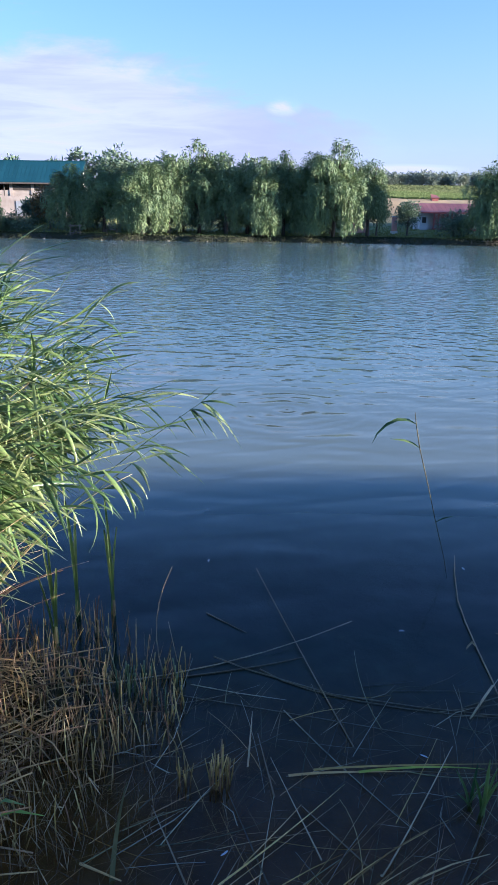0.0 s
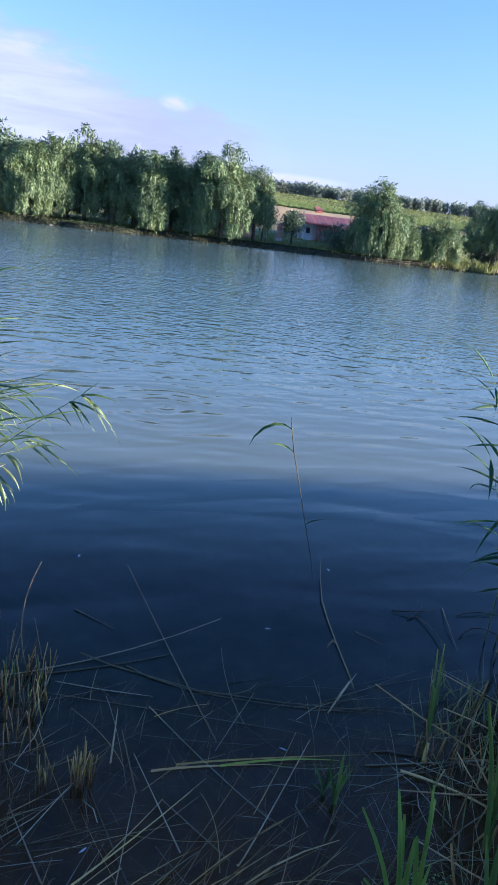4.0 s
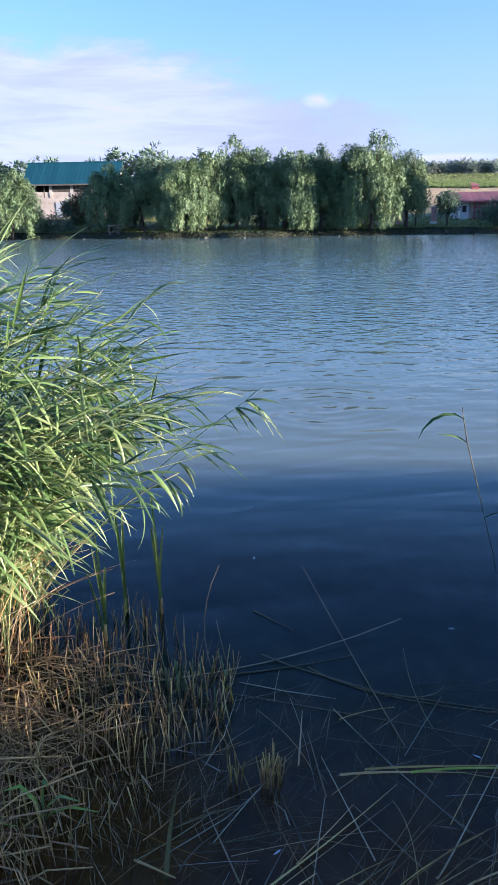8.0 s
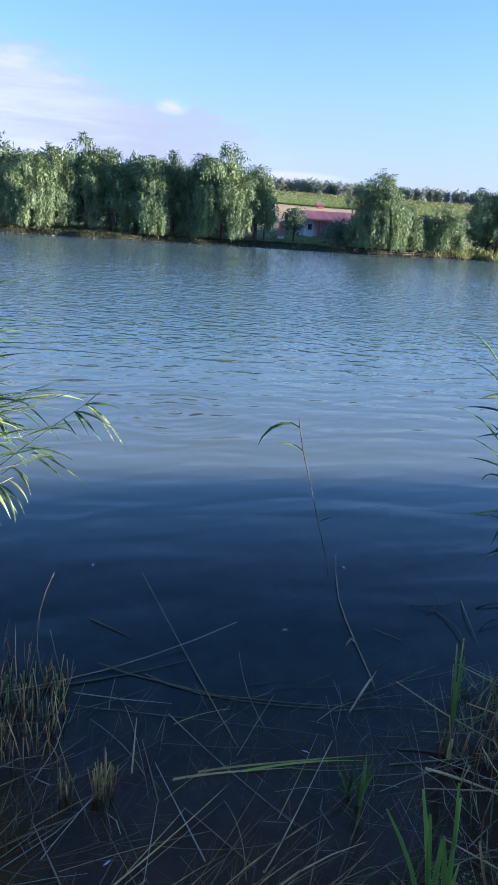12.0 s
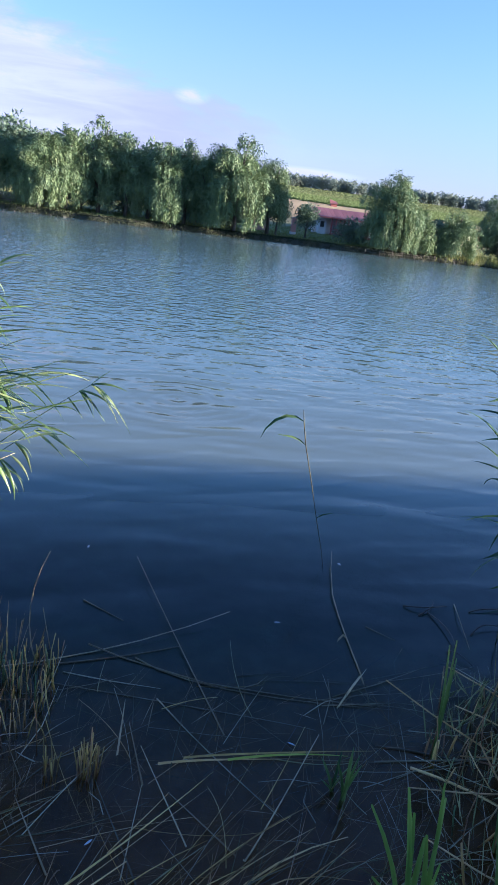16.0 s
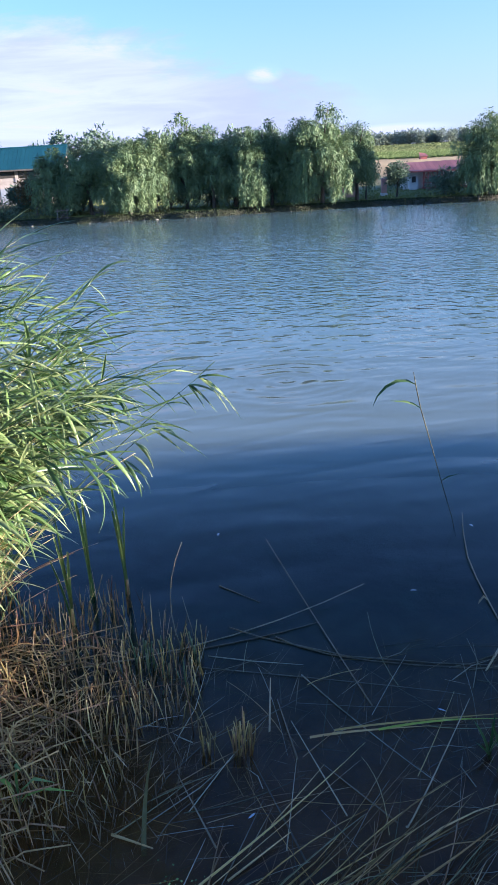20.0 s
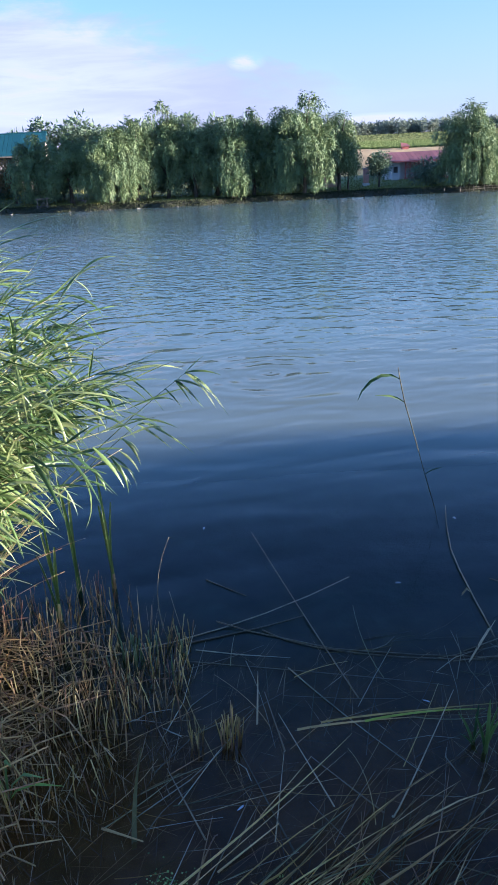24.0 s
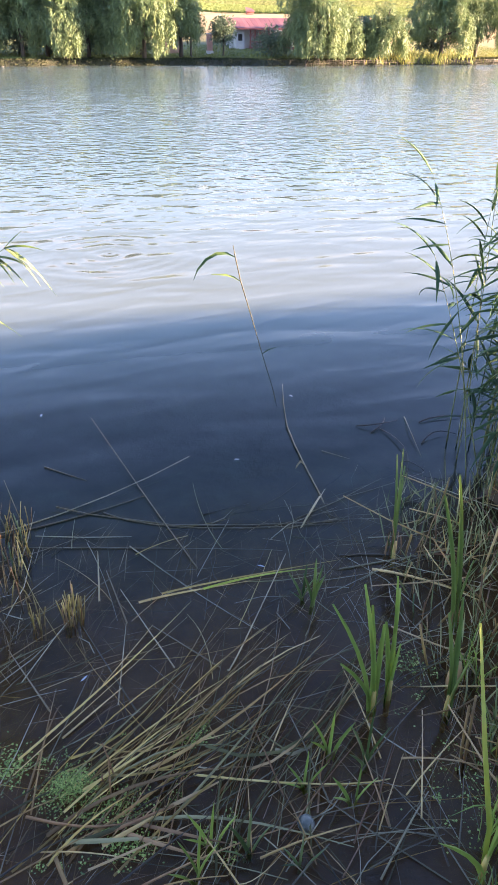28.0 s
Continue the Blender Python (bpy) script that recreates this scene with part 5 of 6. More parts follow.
DP = [Vector(p) - Vector((1.41, 3.33, 0)) for p in ((1.40, 3.28, -0.02), (1.408, 3.50, 0.008), (1.418, 3.85, 0.012), (1.432, 4.12, 0.012), (1.455, 4.39, 0.02), (1.53, 4.75, 0.03), (1.60, 5.02, 0.05))]
piece("stem", Acc().tube(DP, [0.005, 0.0048, 0.0046, 0.0044, 0.004, 0.0034, 0.0022], 5).mesh("stem", PALE_STEM, True), dead)
piece("leaf", Acc().blade([DP[2] + Vector(p) for p in ((0, 0, 0), (-0.03, 0, 0.03), (-0.06, -0.02, 0.01), (-0.07, -0.03, -0.005))], [0.006, 0.016, 0.012, 0.002], (0, 0.5, 1)).mesh("leaf", PALE_STEM, True), dead)
piece("side_stem", Acc().tube([DP[0] + Vector((0.0, 0.20, 0.02)), DP[0] + Vector((-0.1, 0.06, 0.03)), DP[0] + Vector((-0.21, -0.09, 0.025))], [0.006, 0.006, 0.004], 5).mesh("side_stem", PALE_STEM, True), dead)

# ---- floating stems ----
def stem_float(name, label, mat, rad, pts, group="floating dead stems", z=0.006):
    """A dead stem that lies on the water through the given places (x, y) or (x, y, z)."""
    p = [Vector((q[0], q[1], q[2] if len(q) > 2 else z)) for q in pts]
    if len(p) == 3:
        p = curve_pts(p[0], p[1] * 2 - (p[0] + p[2]) / 2, p[2], 6)
    n = len(p)
    ob = thing(name, label, "stem", p[0], group, data=Acc().tube([q - p[0] for q in p], [0.78 * rad * (1 - 0.55 * i / (n - 1)) for i in range(n)], 6).mesh(name, mat, True))
    return ob


def blade_float(label, mat, width, pts, z=0.008):
    p = [Vector((q[0], q[1], q[2] if len(q) > 2 else z)) for q in pts]
    if len(p) == 3:
        p = curve_pts(p[0], p[1] * 2 - (p[0] + p[2]) / 2, p[2], 7)
    n = len(p)
    return thing("floating_leaf", label, "leaf", p[0], "floating dead leaves", data=Acc().blade([q - p[0] for q in p], [width * (1 - 0.8 * (i / (n - 1)) ** 2) for i in range(n)], (0.2, 0.3, 1) if abs(p[-1].x - p[0].x) > 9 else (0.5, 0.5, 0.3)).mesh("floating_leaf", mat, True))


PALE, WET = "pale dead reed stem floating on the dark water", "dark wet reed stem floating on the water"
stem_float("floating_reed", PALE, PALE_STEM, 0.006, [(0.55, 2.97), (0.34, 3.78, 0.02), (0.09, 4.76, 0.05)])
stem_float("floating_reed", WET, WET_STEM, 0.006, [(-0.17, 3.70, 0.02), (0.02, 3.60), (0.49, 3.38), (0.94, 3.28), (1.39, 3.21)])
stem_float("floating_reed", WET, WET_STEM, 0.0055, [(0.10, 3.60), (0.6, 3.33), (1.5, 3.18)])
stem_float("floating_reed", WET, WET_STEM, 0.0065, [(-0.99, 3.41), (-0.15, 3.64), (0.69, 4.06, 0.05)])
stem_float("floating_reed", WET, WET_STEM, 0.007, [(-0.48, 3.49), (-0.01, 3.60), (0.37, 3.73)])
stem_float("floating_reed", WET, WET_STEM, 0.0035, [(-0.40, 3.37), (0.64, 3.12), (1.03, 3.01)])
stem_float("floating_reed", WET, WET_STEM, 0.006, [(-0.24, 4.21), (0.02, 3.98)])
stem_float("floating_reed", PALE, PALE_STEM, 0.006, [(0.56, 2.24), (0.66, 2.37, 0.015), (1.03, 2.95, 0.03)])
stem_float("floating_reed", PALE, PALE_STEM, 0.005, [(1.20, 3.20), (1.44, 3.50, 0.04)])
stem_float("floating_reed", WET, WET_STEM, 0.005, [(0.22, 3.24), (0.47, 2.84), (0.74, 2.46)])
stem_float("floating_reed", PALE, PALE_STEM, 0.006, [(0.15, 2.64), (0.08, 3.04, 0.02)])
stem_float("floating_reed", PALE, PALE_STEM, 0.005, [(0.33, 2.31), (0.14, 2.89)])
stem_float("floating_reed", PALE, PALE_STEM, 0.005, [(0.53, 2.26), (0.27, 2.59)])
stem_float("floating_reed", PALE, PALE_STEM, 0.006, [(-0.21, 2.19), (-0.39, 2.57, 0.02)])
stem_float("floating_reed", WET, WET_STEM, 0.006, [(0.14, 2.11), (-0.06, 2.67)])
stem_float("floating_reed", PALE, PALE_STEM, 0.004, [(0.07, 2.16), (0.15, 2.66)])
stem_float("floating_reed", PALE, PALE_STRAW, 0.006, [(0.32, 1.74, 0.03), (0.76, 1.60, 0.025), (1.04, 1.56, 0.02)])
stem_float("floating_reed", PALE, STRAW, 0.006, [(-0.16, 2.04), (0.09, 2.23, 0.02)])
stem_float("floating_reed", WET, WET_STEM, 0.008, [(1.32, 2.90), (1.62, 2.83), (1.88, 2.70)])
stem_float("floating_reed", WET, STRAW, 0.010, [(1.45, 2.75), (1.69, 2.58, 0.02), (1.88, 2.40)])
stem_float("floating_reed", PALE, STRAW, 0.006, [(-0.31, 1.75), (-0.21, 2.11), (-0.16, 2.21)])
stem_float("floating_reed", PALE, STRAW_RED, 0.008, [(-0.29, 1.71, 0.03), (-0.03, 1.61, 0.03), (0.13, 1.65)])
stem_float("floating_reed", PALE, STRAW, 0.007, [(-0.15, 1.52), (0.08, 1.75, 0.03)])
stem_float("floating_reed", WET, WET_STEM, 0.006, [(2.35, 4.35), (2.28, 4.1, 0.03), (2.22, 3.79)])
stem_float("floating_reed", WET, WET_STEM, 0.004, [(0.67, 3.45), (0.96, 3.50)])
stem_float("floating_reed", WET, WET_STEM, 0.004, [(1.59, 4.01), (1.74, 3.86)])
stem_float("floating_reed", WET, WET_STEM, 0.006, [(1.28, 2.79), (2.22, 2.82)])
stem_float("floating_reed", PALE, WET_STEM, 0.0055, [(-0.44, 3.52), (-0.49, 3.62, 0.3), (-0.40, 3.66, 0.62)])
stem_float("floating_reed", PALE, PALE_STEM, 0.004, [(-0.38, 3.66), (-0.43, 3.68, 0.26)])
stem_float("floating_reed", PALE, STRAW, 0.006, [(-1.15, 2.66, 0.03), (-0.76, 3.05, 0.05), (-0.41, 3.16, 0.05)])
stem_float("floating_reed", PALE, STRAW, 0.008, [(-0.64, 2.28), (-0.46, 2.19, 0.02)])
blade_float("long yellow-green cattail leaf floating flat", YELLOW_LEAF, 0.012, [(0.55, 2.79, 0.014), (0.85, 2.825, 0.016), (1.15, 2.82, 0.012)])
blade_float("long bleached leaf end floating flat", STRAW, 0.012, [(0.22, 2.765, 0.012), (0.45, 2.79, 0.012), (0.8, 2.80, 0.010)])
blade_float("long pale cattail leaf floating flat", PALE_STRAW, 0.010, [(0.34, 2.80, 0.016), (0.7, 2.83, 0.018), (1.30, 2.86, 0.01)])
blade_float("upright narrow dead leaf in the water", OLIVE_DEAD, 0.022, [(-0.50, 2.19, -0.02), (-0.49, 2.3, 0.16), (-0.45, 2.35, 0.35)])
blade_float("bleached narrow leaf standing in the water", PALE_STEM, 0.012, [(0.03, 2.83, 0.0), (0.04, 2.88, 0.12), (0.05, 2.95, 0.22)])

TWIG = "dark rotten twig drifting by the reeds"
for pts in (((1.95, 4.30), (2.10, 4.25, 0.03), (2.28, 4.32)), ((2.02, 4.18), (2.14, 4.27, 0.02), (2.20, 4.38)), ((2.10, 4.22), (2.14, 3.9, 0.03), (2.04, 3.62)), ((2.05, 3.75), (2.10, 3.7, 0.03), (2.16, 3.6)), ((2.30, 3.95), (2.45, 4.05, 0.03), (2.6, 4.02)), ((2.42, 4.25), (2.6, 4.28, 0.02), (2.8, 4.25))):
    stem_float("floating_twig", TWIG, BARK, 0.007, pts, "dark drifting twigs")

# bundles of fallen leaves on the shallows
r = random.Random(5)
BUN = "fallen brownish reed leaf lying in the shallow water"
BUNMATS = (PALE_STRAW, OLIVE_DEAD, STRAW, OLIVE_DEAD, PALE_STRAW, STRAW_RED, OLIVE_DEAD, WET_STEM)
for k in range(86):
    o, w, v = r.gauss(0, 0.17), r.gauss(0, 0.16), r.gauss(0, 0.22)
    cut = r.uniform(0.35, 1.0)
    if k % 2:
        a, b, c = (0.36 + o, 1.58 + w), (0.66 + o + v * 0.4, 1.95 - w * 0.3), (1.04 + o * 1.4 + v, 2.44 + w)
    else:
        a, b, c = (-0.13 + o, 1.70 + w), (0.24 + o, 1.97 + v * 0.5), (0.72 + o * 1.2, 2.26 + w + v)
    if k % 5 < 2:           # shorter pieces, some from the other end
        c = tuple(a[i] + (c[i] - a[i]) * cut for i in (0, 1))
        b = tuple((a[i] + c[i]) / 2 + r.uniform(-0.02, 0.02) for i in (0, 1))
    blade_float(BUN, BUNMATS[k % 8], r.choice((0.005, 0.006, 0.008, 0.010, 0.014)), [(*a, r.uniform(0.0, 0.04)), (*b, r.uniform(0.005, 0.05)), (*c, r.uniform(-0.01, 0.02))])
for k in range(9):         # broad brown leaves lying crosswise at the cress
    x, y, a = r.uniform(-0.25, 0.25), r.uniform(1.45, 1.75), r.gauss(-0.15, 0.6)
    ln_ = r.uniform(0.25, 0.55)
    blade_float("broad rusty brown dead leaf beside the cress", (STRAW_RED, OLIVE_DEAD, STRAW_RED, STRAW)[k % 4], r.uniform(0.008, 0.018), [(x, y, 0.02), (x + ln_ / 2 * math.cos(a), y + ln_ / 2 * math.sin(a), 0.035), (x + ln_ * math.cos(a), y + ln_ * math.sin(a) + 0.03, 0.012)])
drift = thing("reed_drift", "thin broken dead stems drifting on dark shallow water", "reed stems", (0.6, 2.2, 0))
for k in range(412):
    x, y = (r.uniform(-0.55, 1.7), 1.25 + 2.2 * r.random() ** 1.5) if k % 4 else (r.uniform(1.1, 2.3), r.uniform(2.0, 3.7))
    a, ln_ = r.gauss(0.9, 0.9), r.uniform(0.12, 0.7)
    dx, dy = math.cos(a) * ln_ / 2, math.sin(a) * ln_ / 2
    z = r.choice((0.004, 0.006, -0.02, -0.05, 0.008))
    pts = [(x - dx, y - dy, z), (x + r.uniform(-0.03, 0.03), y + r.uniform(-0.03, 0.03), z + 0.004), (x + dx, y + dy, z + r.choice((0, 0, 0.03)))]
    if k < 212:
        m, lab = ((WET_STEM, WET), (OLIVE_DEAD, WET), (WET_STEM, WET), (PALE_STRAW, PALE), (WET_STEM, WET), (OLIVE_DEAD, WET), (STRAW, PALE), (WET_STEM, WET))[k % 8]
        stem_float("floating_reed", lab, m, r.uniform(0.0015, 0.0038), pts)
    else:
        piece("stem", Acc().tube([Vector(q) - Vector((0.6, 2.2, 0)) for q in pts], [r.uniform(0.001, 0.003)] * 2 + [0.001], 5).mesh("stem", DRIFT, True), drift)
for k in range(46):
    x, y = r.uniform(-0.45, 1.6), r.uniform(1.15, 1.8)
    a, ln_ = r.gauss(0.6, 0.8), r.uniform(0.2, 0.6)
    stem_float("floating_reed", PALE, (STRAW, STRAW_RED, WET_STEM)[k % 3], r.uniform(0.003, 0.006), [(x, y, 0.02), (x + math.cos(a) * ln_ / 2, y + math.sin(a) * ln_ / 2, 0.035), (x + math.cos(a) * ln_, y + math.sin(a) * ln_, 0.01)])

# ---- cut stubble and straw ----
r = random.Random(8)


def stub_meshes(mat, lo, hi, rad):
    out = []
    for k in range(7):
        h = lo + (hi - lo) * k / 6
        lean = r.uniform(-0.18, 0.18) * h
        out.append(Acc().tube([(0, 0, -0.08), (lean * 0.4, lean * 0.2, h * 0.5), (lean, lean * 0.3, h)], [rad, rad * 0.95, rad * 0.8], 5).mesh("stub", mat, True))
    return out


STUBS = stub_meshes(PALE_STRAW, 0.08, 0.34, 0.0031)
STUBS_WET = stub_meshes(STRAW_RED, 0.08, 0.30, 0.0032)
STUBS_GREEN = stub_meshes(REED_STEM, 0.06, 0.20, 0.0042)
STUBS_FINE = stub_meshes(STRAW, 0.10, 0.32, 0.003)
bed = thing("reed_stubble", "bed of cut straw-coloured reed stubs in shallow water", "reed stubble", (-1.0, 3.0, 0))
for k in range(300):
    x = -1.5 + 1.2 * r.random()
    y = r.uniform(2.25, 4.05) if x < -0.8 else r.uniform(2.9 - 0.5 * (x < -0.6), 3.6)
    s = STUBS_GREEN if (x > -0.75 and y > 3.15 and k % 3 == 0) else (STUBS if k % 4 else STUBS_WET)
    piece("stub", s[r.randrange(7)], bed, at=(x + 1.0, y - 3.0, 0), turn=(r.gauss(0, 0.12), r.gauss(0, 0.12), r.uniform(0, 6)), scale=(1, 1, r.uniform(0.35, 0.95)))
fringe = thing("reed_stubble", "thin upright straw stubs standing in brown shallows", "reed stubble", (-1.0, 2.6, 0))
for k in range(230):
    x, y = r.uniform(-1.75, -0.62), 2.05 + 1.6 * r.random()
    if x > -0.95 and y < 2.75:
        x -= 0.5
    m = (STUBS, STUBS, STUBS_WET, STUBS_FINE)[k % 4][r.randrange(7)]
    piece("stub", m, fringe, at=(x + 1.0, y - 2.6, 0), turn=(r.gauss(0, 0.14), r.gauss(0, 0.14), r.uniform(0, 6)), scale=(0.8, 0.8, r.uniform(0.4, 0.9)))
for k in range(60):
    piece("stub", STUBS_FINE[r.randrange(7)], fringe, at=(r.uniform(0.1, 0.62), r.uniform(0.2, 0.85), 0), turn=(r.gauss(0, 0.12), r.gauss(0, 0.12), r.uniform(0, 6)), scale=(0.8, 0.8, r.uniform(0.4, 0.9)))
heap = thing("straw_heap", "tangled heap of broken dry straw on the bank", "straw", (-1.4, 2.8, 0.02))
STRAWS = [Acc().tube([(0, 0, 0), (0.08 + 0.03 * k, 0.01 * k, 0.02), (0.16 + 0.055 * k, 0.02 * (k - 3), 0.0)], [0.0032, 0.0032, 0.0025], 5).mesh("straw", m, True) for k in range(6) for m in (STRAW, STRAW_RED, STRAW)]
for k in range(290):
    x, y = r.uniform(-0.65, 0.35), r.uniform(-0.75, 0.75)
    if x > 0.05 and y < -0.1 and k % 2:
        x -= 0.45
    piece("straw", STRAWS[r.randrange(len(STRAWS))], heap, at=(x, y, r.uniform(0.0, 0.13) * (1.0 - max(0, x))), turn=(r.gauss(0, 0.15), r.gauss(0, 0.16), r.gauss(0.2, 0.75) + (math.pi if k % 2 else 0)), scale=(r.uniform(0.7, 1.4),) * 3)


nr2 = np.random.default_rng(44)
n = 3600
px_, py_ = nr2.uniform(-2.1, -0.6, n), nr2.uniform(1.55, 3.7, n)
keep = px_ < -0.95 - 0.5 * np.abs(py_ - 3.0) + nr2.normal(0, 0.16, n)
px_, py_ = px_[keep], py_[keep]
n = len(px_)
p = np.stack([px_, py_, nr2.uniform(0.0, 0.06, n) * (1 + 0.8 * (px_ < -1.3))], -1)
a = nr2.normal(0.3, 0.9, n)
along = np.stack([np.cos(a), np.sin(a), nr2.normal(0, 0.16, n)], -1)
g = leaf_cards(p, nr2.uniform(0.06, 0.30, n), nr2.uniform(0.003, 0.008, n), along, nr2, a + np.pi / 2)
tagged(new("straw_litter", quads("straw_litter", g, LITTER)), "brown broken straw matted on the wet mud", "straw", kind="stuff")
n = 900
px_, py_ = nr2.uniform(-2.0, -0.42, n), nr2.uniform(2.0, 4.1, n)
keep = px_ < -0.5 - 0.7 * np.maximum(0, 2.9 - py_) - 0.5 * np.maximum(0, py_ - 3.6) + nr2.normal(0, 0.12, n)
px_, py_ = px_[keep], py_[keep]
n = len(px_)
p = np.stack([px_, py_, np.full(n, -0.03)], -1)
g = leaf_cards(p, nr2.uniform(0.08, 0.30, n), nr2.uniform(0.004, 0.008, n), np.stack([nr2.normal(0, 0.16, n), nr2.normal(0, 0.16, n), np.ones(n)], -1), nr2)
tagged(new("fine_stubble", quads("fine_stubble", g, LITTER)), "thin dry stubs standing in the shallows", "reed stubble", kind="stuff")

n = 1500
px_, py_ = nr2.uniform(-1.25, 1.7, n), 1.35 + 1.9 * nr2.uniform(0, 1, n) ** 1.2
keep = (px_ < 0.1) | (nr2.uniform(0, 1, n) < 0.6)
px_, py_ = px_[keep], py_[keep]
n = len(px_)
p = np.stack([px_, py_, nr2.uniform(-0.05, 0.012, n)], -1)
a = nr2.normal(0.95, 0.75, n)
along = np.stack([np.cos(a), np.sin(a), nr2.normal(0, 0.05, n)], -1)
g = leaf_cards(p, nr2.uniform(0.08, 0.42, n), nr2.uniform(0.0016, 0.0042, n), along, nr2, a + np.pi / 2)
tagged(new("sunken_straw", quads("sunken_straw", g, SUNKEN)), "fine dead reed stems lying on and under the water", "straw", kind="stuff")
n = 520
px_, py_ = nr2.uniform(-1.35, -0.35, n), nr2.uniform(1.95, 2.75, n)
keep = px_ < -0.45 + 0.5 * (py_ - 2.5) + nr2.normal(0, 0.16, n)
px_, py_ = px_[keep], py_[keep]
n = len(px_)
p = np.stack([px_, py_, np.full(n, -0.05)], -1)
g = leaf_cards(p, nr2.uniform(0.10, 0.26, n), nr2.uniform(0.003, 0.006, n), np.stack([nr2.normal(0, 0.3, n), nr2.normal(0, 0.3, n), np.ones(n)], -1), nr2)
tagged(new("thin_shoots", quads("thin_shoots", g, SUNKEN)), "thin brown shoots standing in the brown shallows", "reed stubble", kind="stuff")


def tuft(x, y, n, spread, meshes, label, hs=(0.7, 1.1)):
    ob = thing("stub_tuft", label, "reed stubble", (x, y, 0), "tufts of cut stubs")
    for k in range(n):
        a, q = r.uniform(0, 6.28), spread * math.sqrt(r.random())
        piece("stub", meshes[r.randrange(7)], ob, at=(q * math.cos(a), q * math.sin(a), 0), turn=(r.gauss(0, 0.07), r.gauss(0, 0.07), a), scale=(0.8, 0.8, r.uniform(*hs)))


for k, (x, y, h) in enumerate(((-1.08, 2.48, 0.26), (-1.38, 2.36, 0.34))):
    sh = thing("reed_shoot", "broad green reed shoot among the straw", "reed", (x, y, -0.02), "green shoots in the stubble")
    for i, (lx, lh) in enumerate(((0.16, 0.8), (-0.12, 1.0), (0.05, 1.15), (0.22, 0.55))):
        piece("leaf", Acc().blade([(0, 0, 0), (lx * 0.2, -0.01, h * lh * 0.5), (lx * 0.6, -0.03, h * lh * 0.85), (lx * 1.2, -0.05, h * lh * 0.8)], [0.010, 0.020, 0.018, 0.002], (0.3, 1, 0.2), 0.3).mesh("leaf", CATTAIL if i % 2 else CATTAIL_DARK, True), sh)
STUBS_TAN = stub_meshes(STRAW_RED, 0.08, 0.22, 0.0042)
STUBS_OLIVE = stub_meshes(PALE_STRAW, 0.09, 0.25, 0.0038)
tuft(-0.26, 2.72, 9, 0.03, STUBS_OLIVE, "small tuft of yellowing cut stubs")
tuft(-0.095, 2.72, 17, 0.05, STUBS_OLIVE, "tuft of olive and rusty cut stubs")
tuft(-0.10, 2.70, 6, 0.05, STUBS_TAN, "tuft of olive and rusty cut stubs")
tuft(1.60, 2.86, 7, 0.07, STUBS_TAN, "rusty cut stubs round a cattail foot")
tuft(0.02, 1.78, 5, 0.05, STUBS_TAN, "rusty cut stubs in the cress")
tuft(-0.62, 3.42, 16, 0.10, STUBS_GREEN, "green cut stubs at the edge of the stubble")

# ---- cattails ----
def cattail(x, y, blades, label, mat, seed, foot=True, z=0.0, cut=True, wide=0.020):
    """Cattail shoot: thick upright leaves from one sheathed foot; blades are (height, lean x, lean y)."""
    q = random.Random(seed)
    ob = thing("cattail", label, "cattail", (x, y, z), "cattails in the shallows")
    for h, lx, ly in blades:
        w = wide * q.uniform(0.8, 1.15)
        bx, by = q.uniform(-0.012, 0.012), q.uniform(-0.012, 0.012)
        pts = [(bx + lx * s ** 1.8, by + ly * s ** 1.8, -0.05 + (h + 0.05) * (s - 0.10 * s * s * (abs(lx) > 0.12))) for s in (0, 0.2, 0.4, 0.6, 0.8, 1.0)]
        acc = Acc().blade(pts, [w * 1.15, w, w, w * 0.95, w * 0.85, w * (0.45 if cut else 0.12)], (math.cos(q.uniform(-0.6, 0.6)), math.sin(q.uniform(-0.6, 0.6)), 0), 0.5)
        piece("leaf", acc.mesh("leaf", mat, True), ob)
    if foot:
        piece("sheath", Acc().tube([(0, 0, -0.1), (0, 0, 0.06), (0.003, 0, 0.11)], [0.011, 0.011, 0.008], 7).mesh("sheath", PALE_STRAW if seed % 3 else STRAW_RED, True), ob, "dry sheath round the foot")
    return ob


GREENCAT = "bright green cattail shoots in shallow water"
DARKCAT = "upright cattail leaves in a shade-dark green standing in the water"
# the darker leaf colour stands for the shade over these three
cattail(-1.13, 3.85, [(0.62, -0.05, 0), (0.72, -0.02, 0), (0.5, 0.03, 0), (0.45, -0.08, 0)], DARKCAT, CATTAIL_DARK, 1)
cattail(-1.08, 4.18, [(0.8, -0.04, 0), (0.7, 0.02, 0)], DARKCAT, CATTAIL_DARK, 2)
cattail(-0.84, 4.18, [(0.86, -0.03, 0), (0.62, 0.05, 0), (0.60, -0.04, 0)], DARKCAT, CATTAIL_DARK, 3)
tuft(-0.93, 4.11, 3, 0.02, STUBS_TAN, "stout cut stub in the water", (0.9, 1.1))
cattail(1.10, 1.89, [(0.62, -0.17, 0.08), (0.60, -0.05, 0.1), (0.50, 0.0, 0.1), (0.42, 0.03, 0.05), (0.34, -0.16, 0.0)], GREENCAT, CATTAIL, 4, wide=0.021)
cattail(1.19, 1.93, [(0.58, 0.02, 0.1), (0.52, 0.05, 0.1), (0.40, -0.02, 0.05), (0.30, 0.04, 0.02)], GREENCAT, CATTAIL, 5, wide=0.021)
cattail(1.05, 2.55, [(0.30, 0.0, 0), (0.26, 0.05, 0), (0.22, -0.06, 0), (0.2, 0.07, 0)], GREENCAT, CATTAIL_DARK, 6, foot=False, cut=False, wide=0.016)
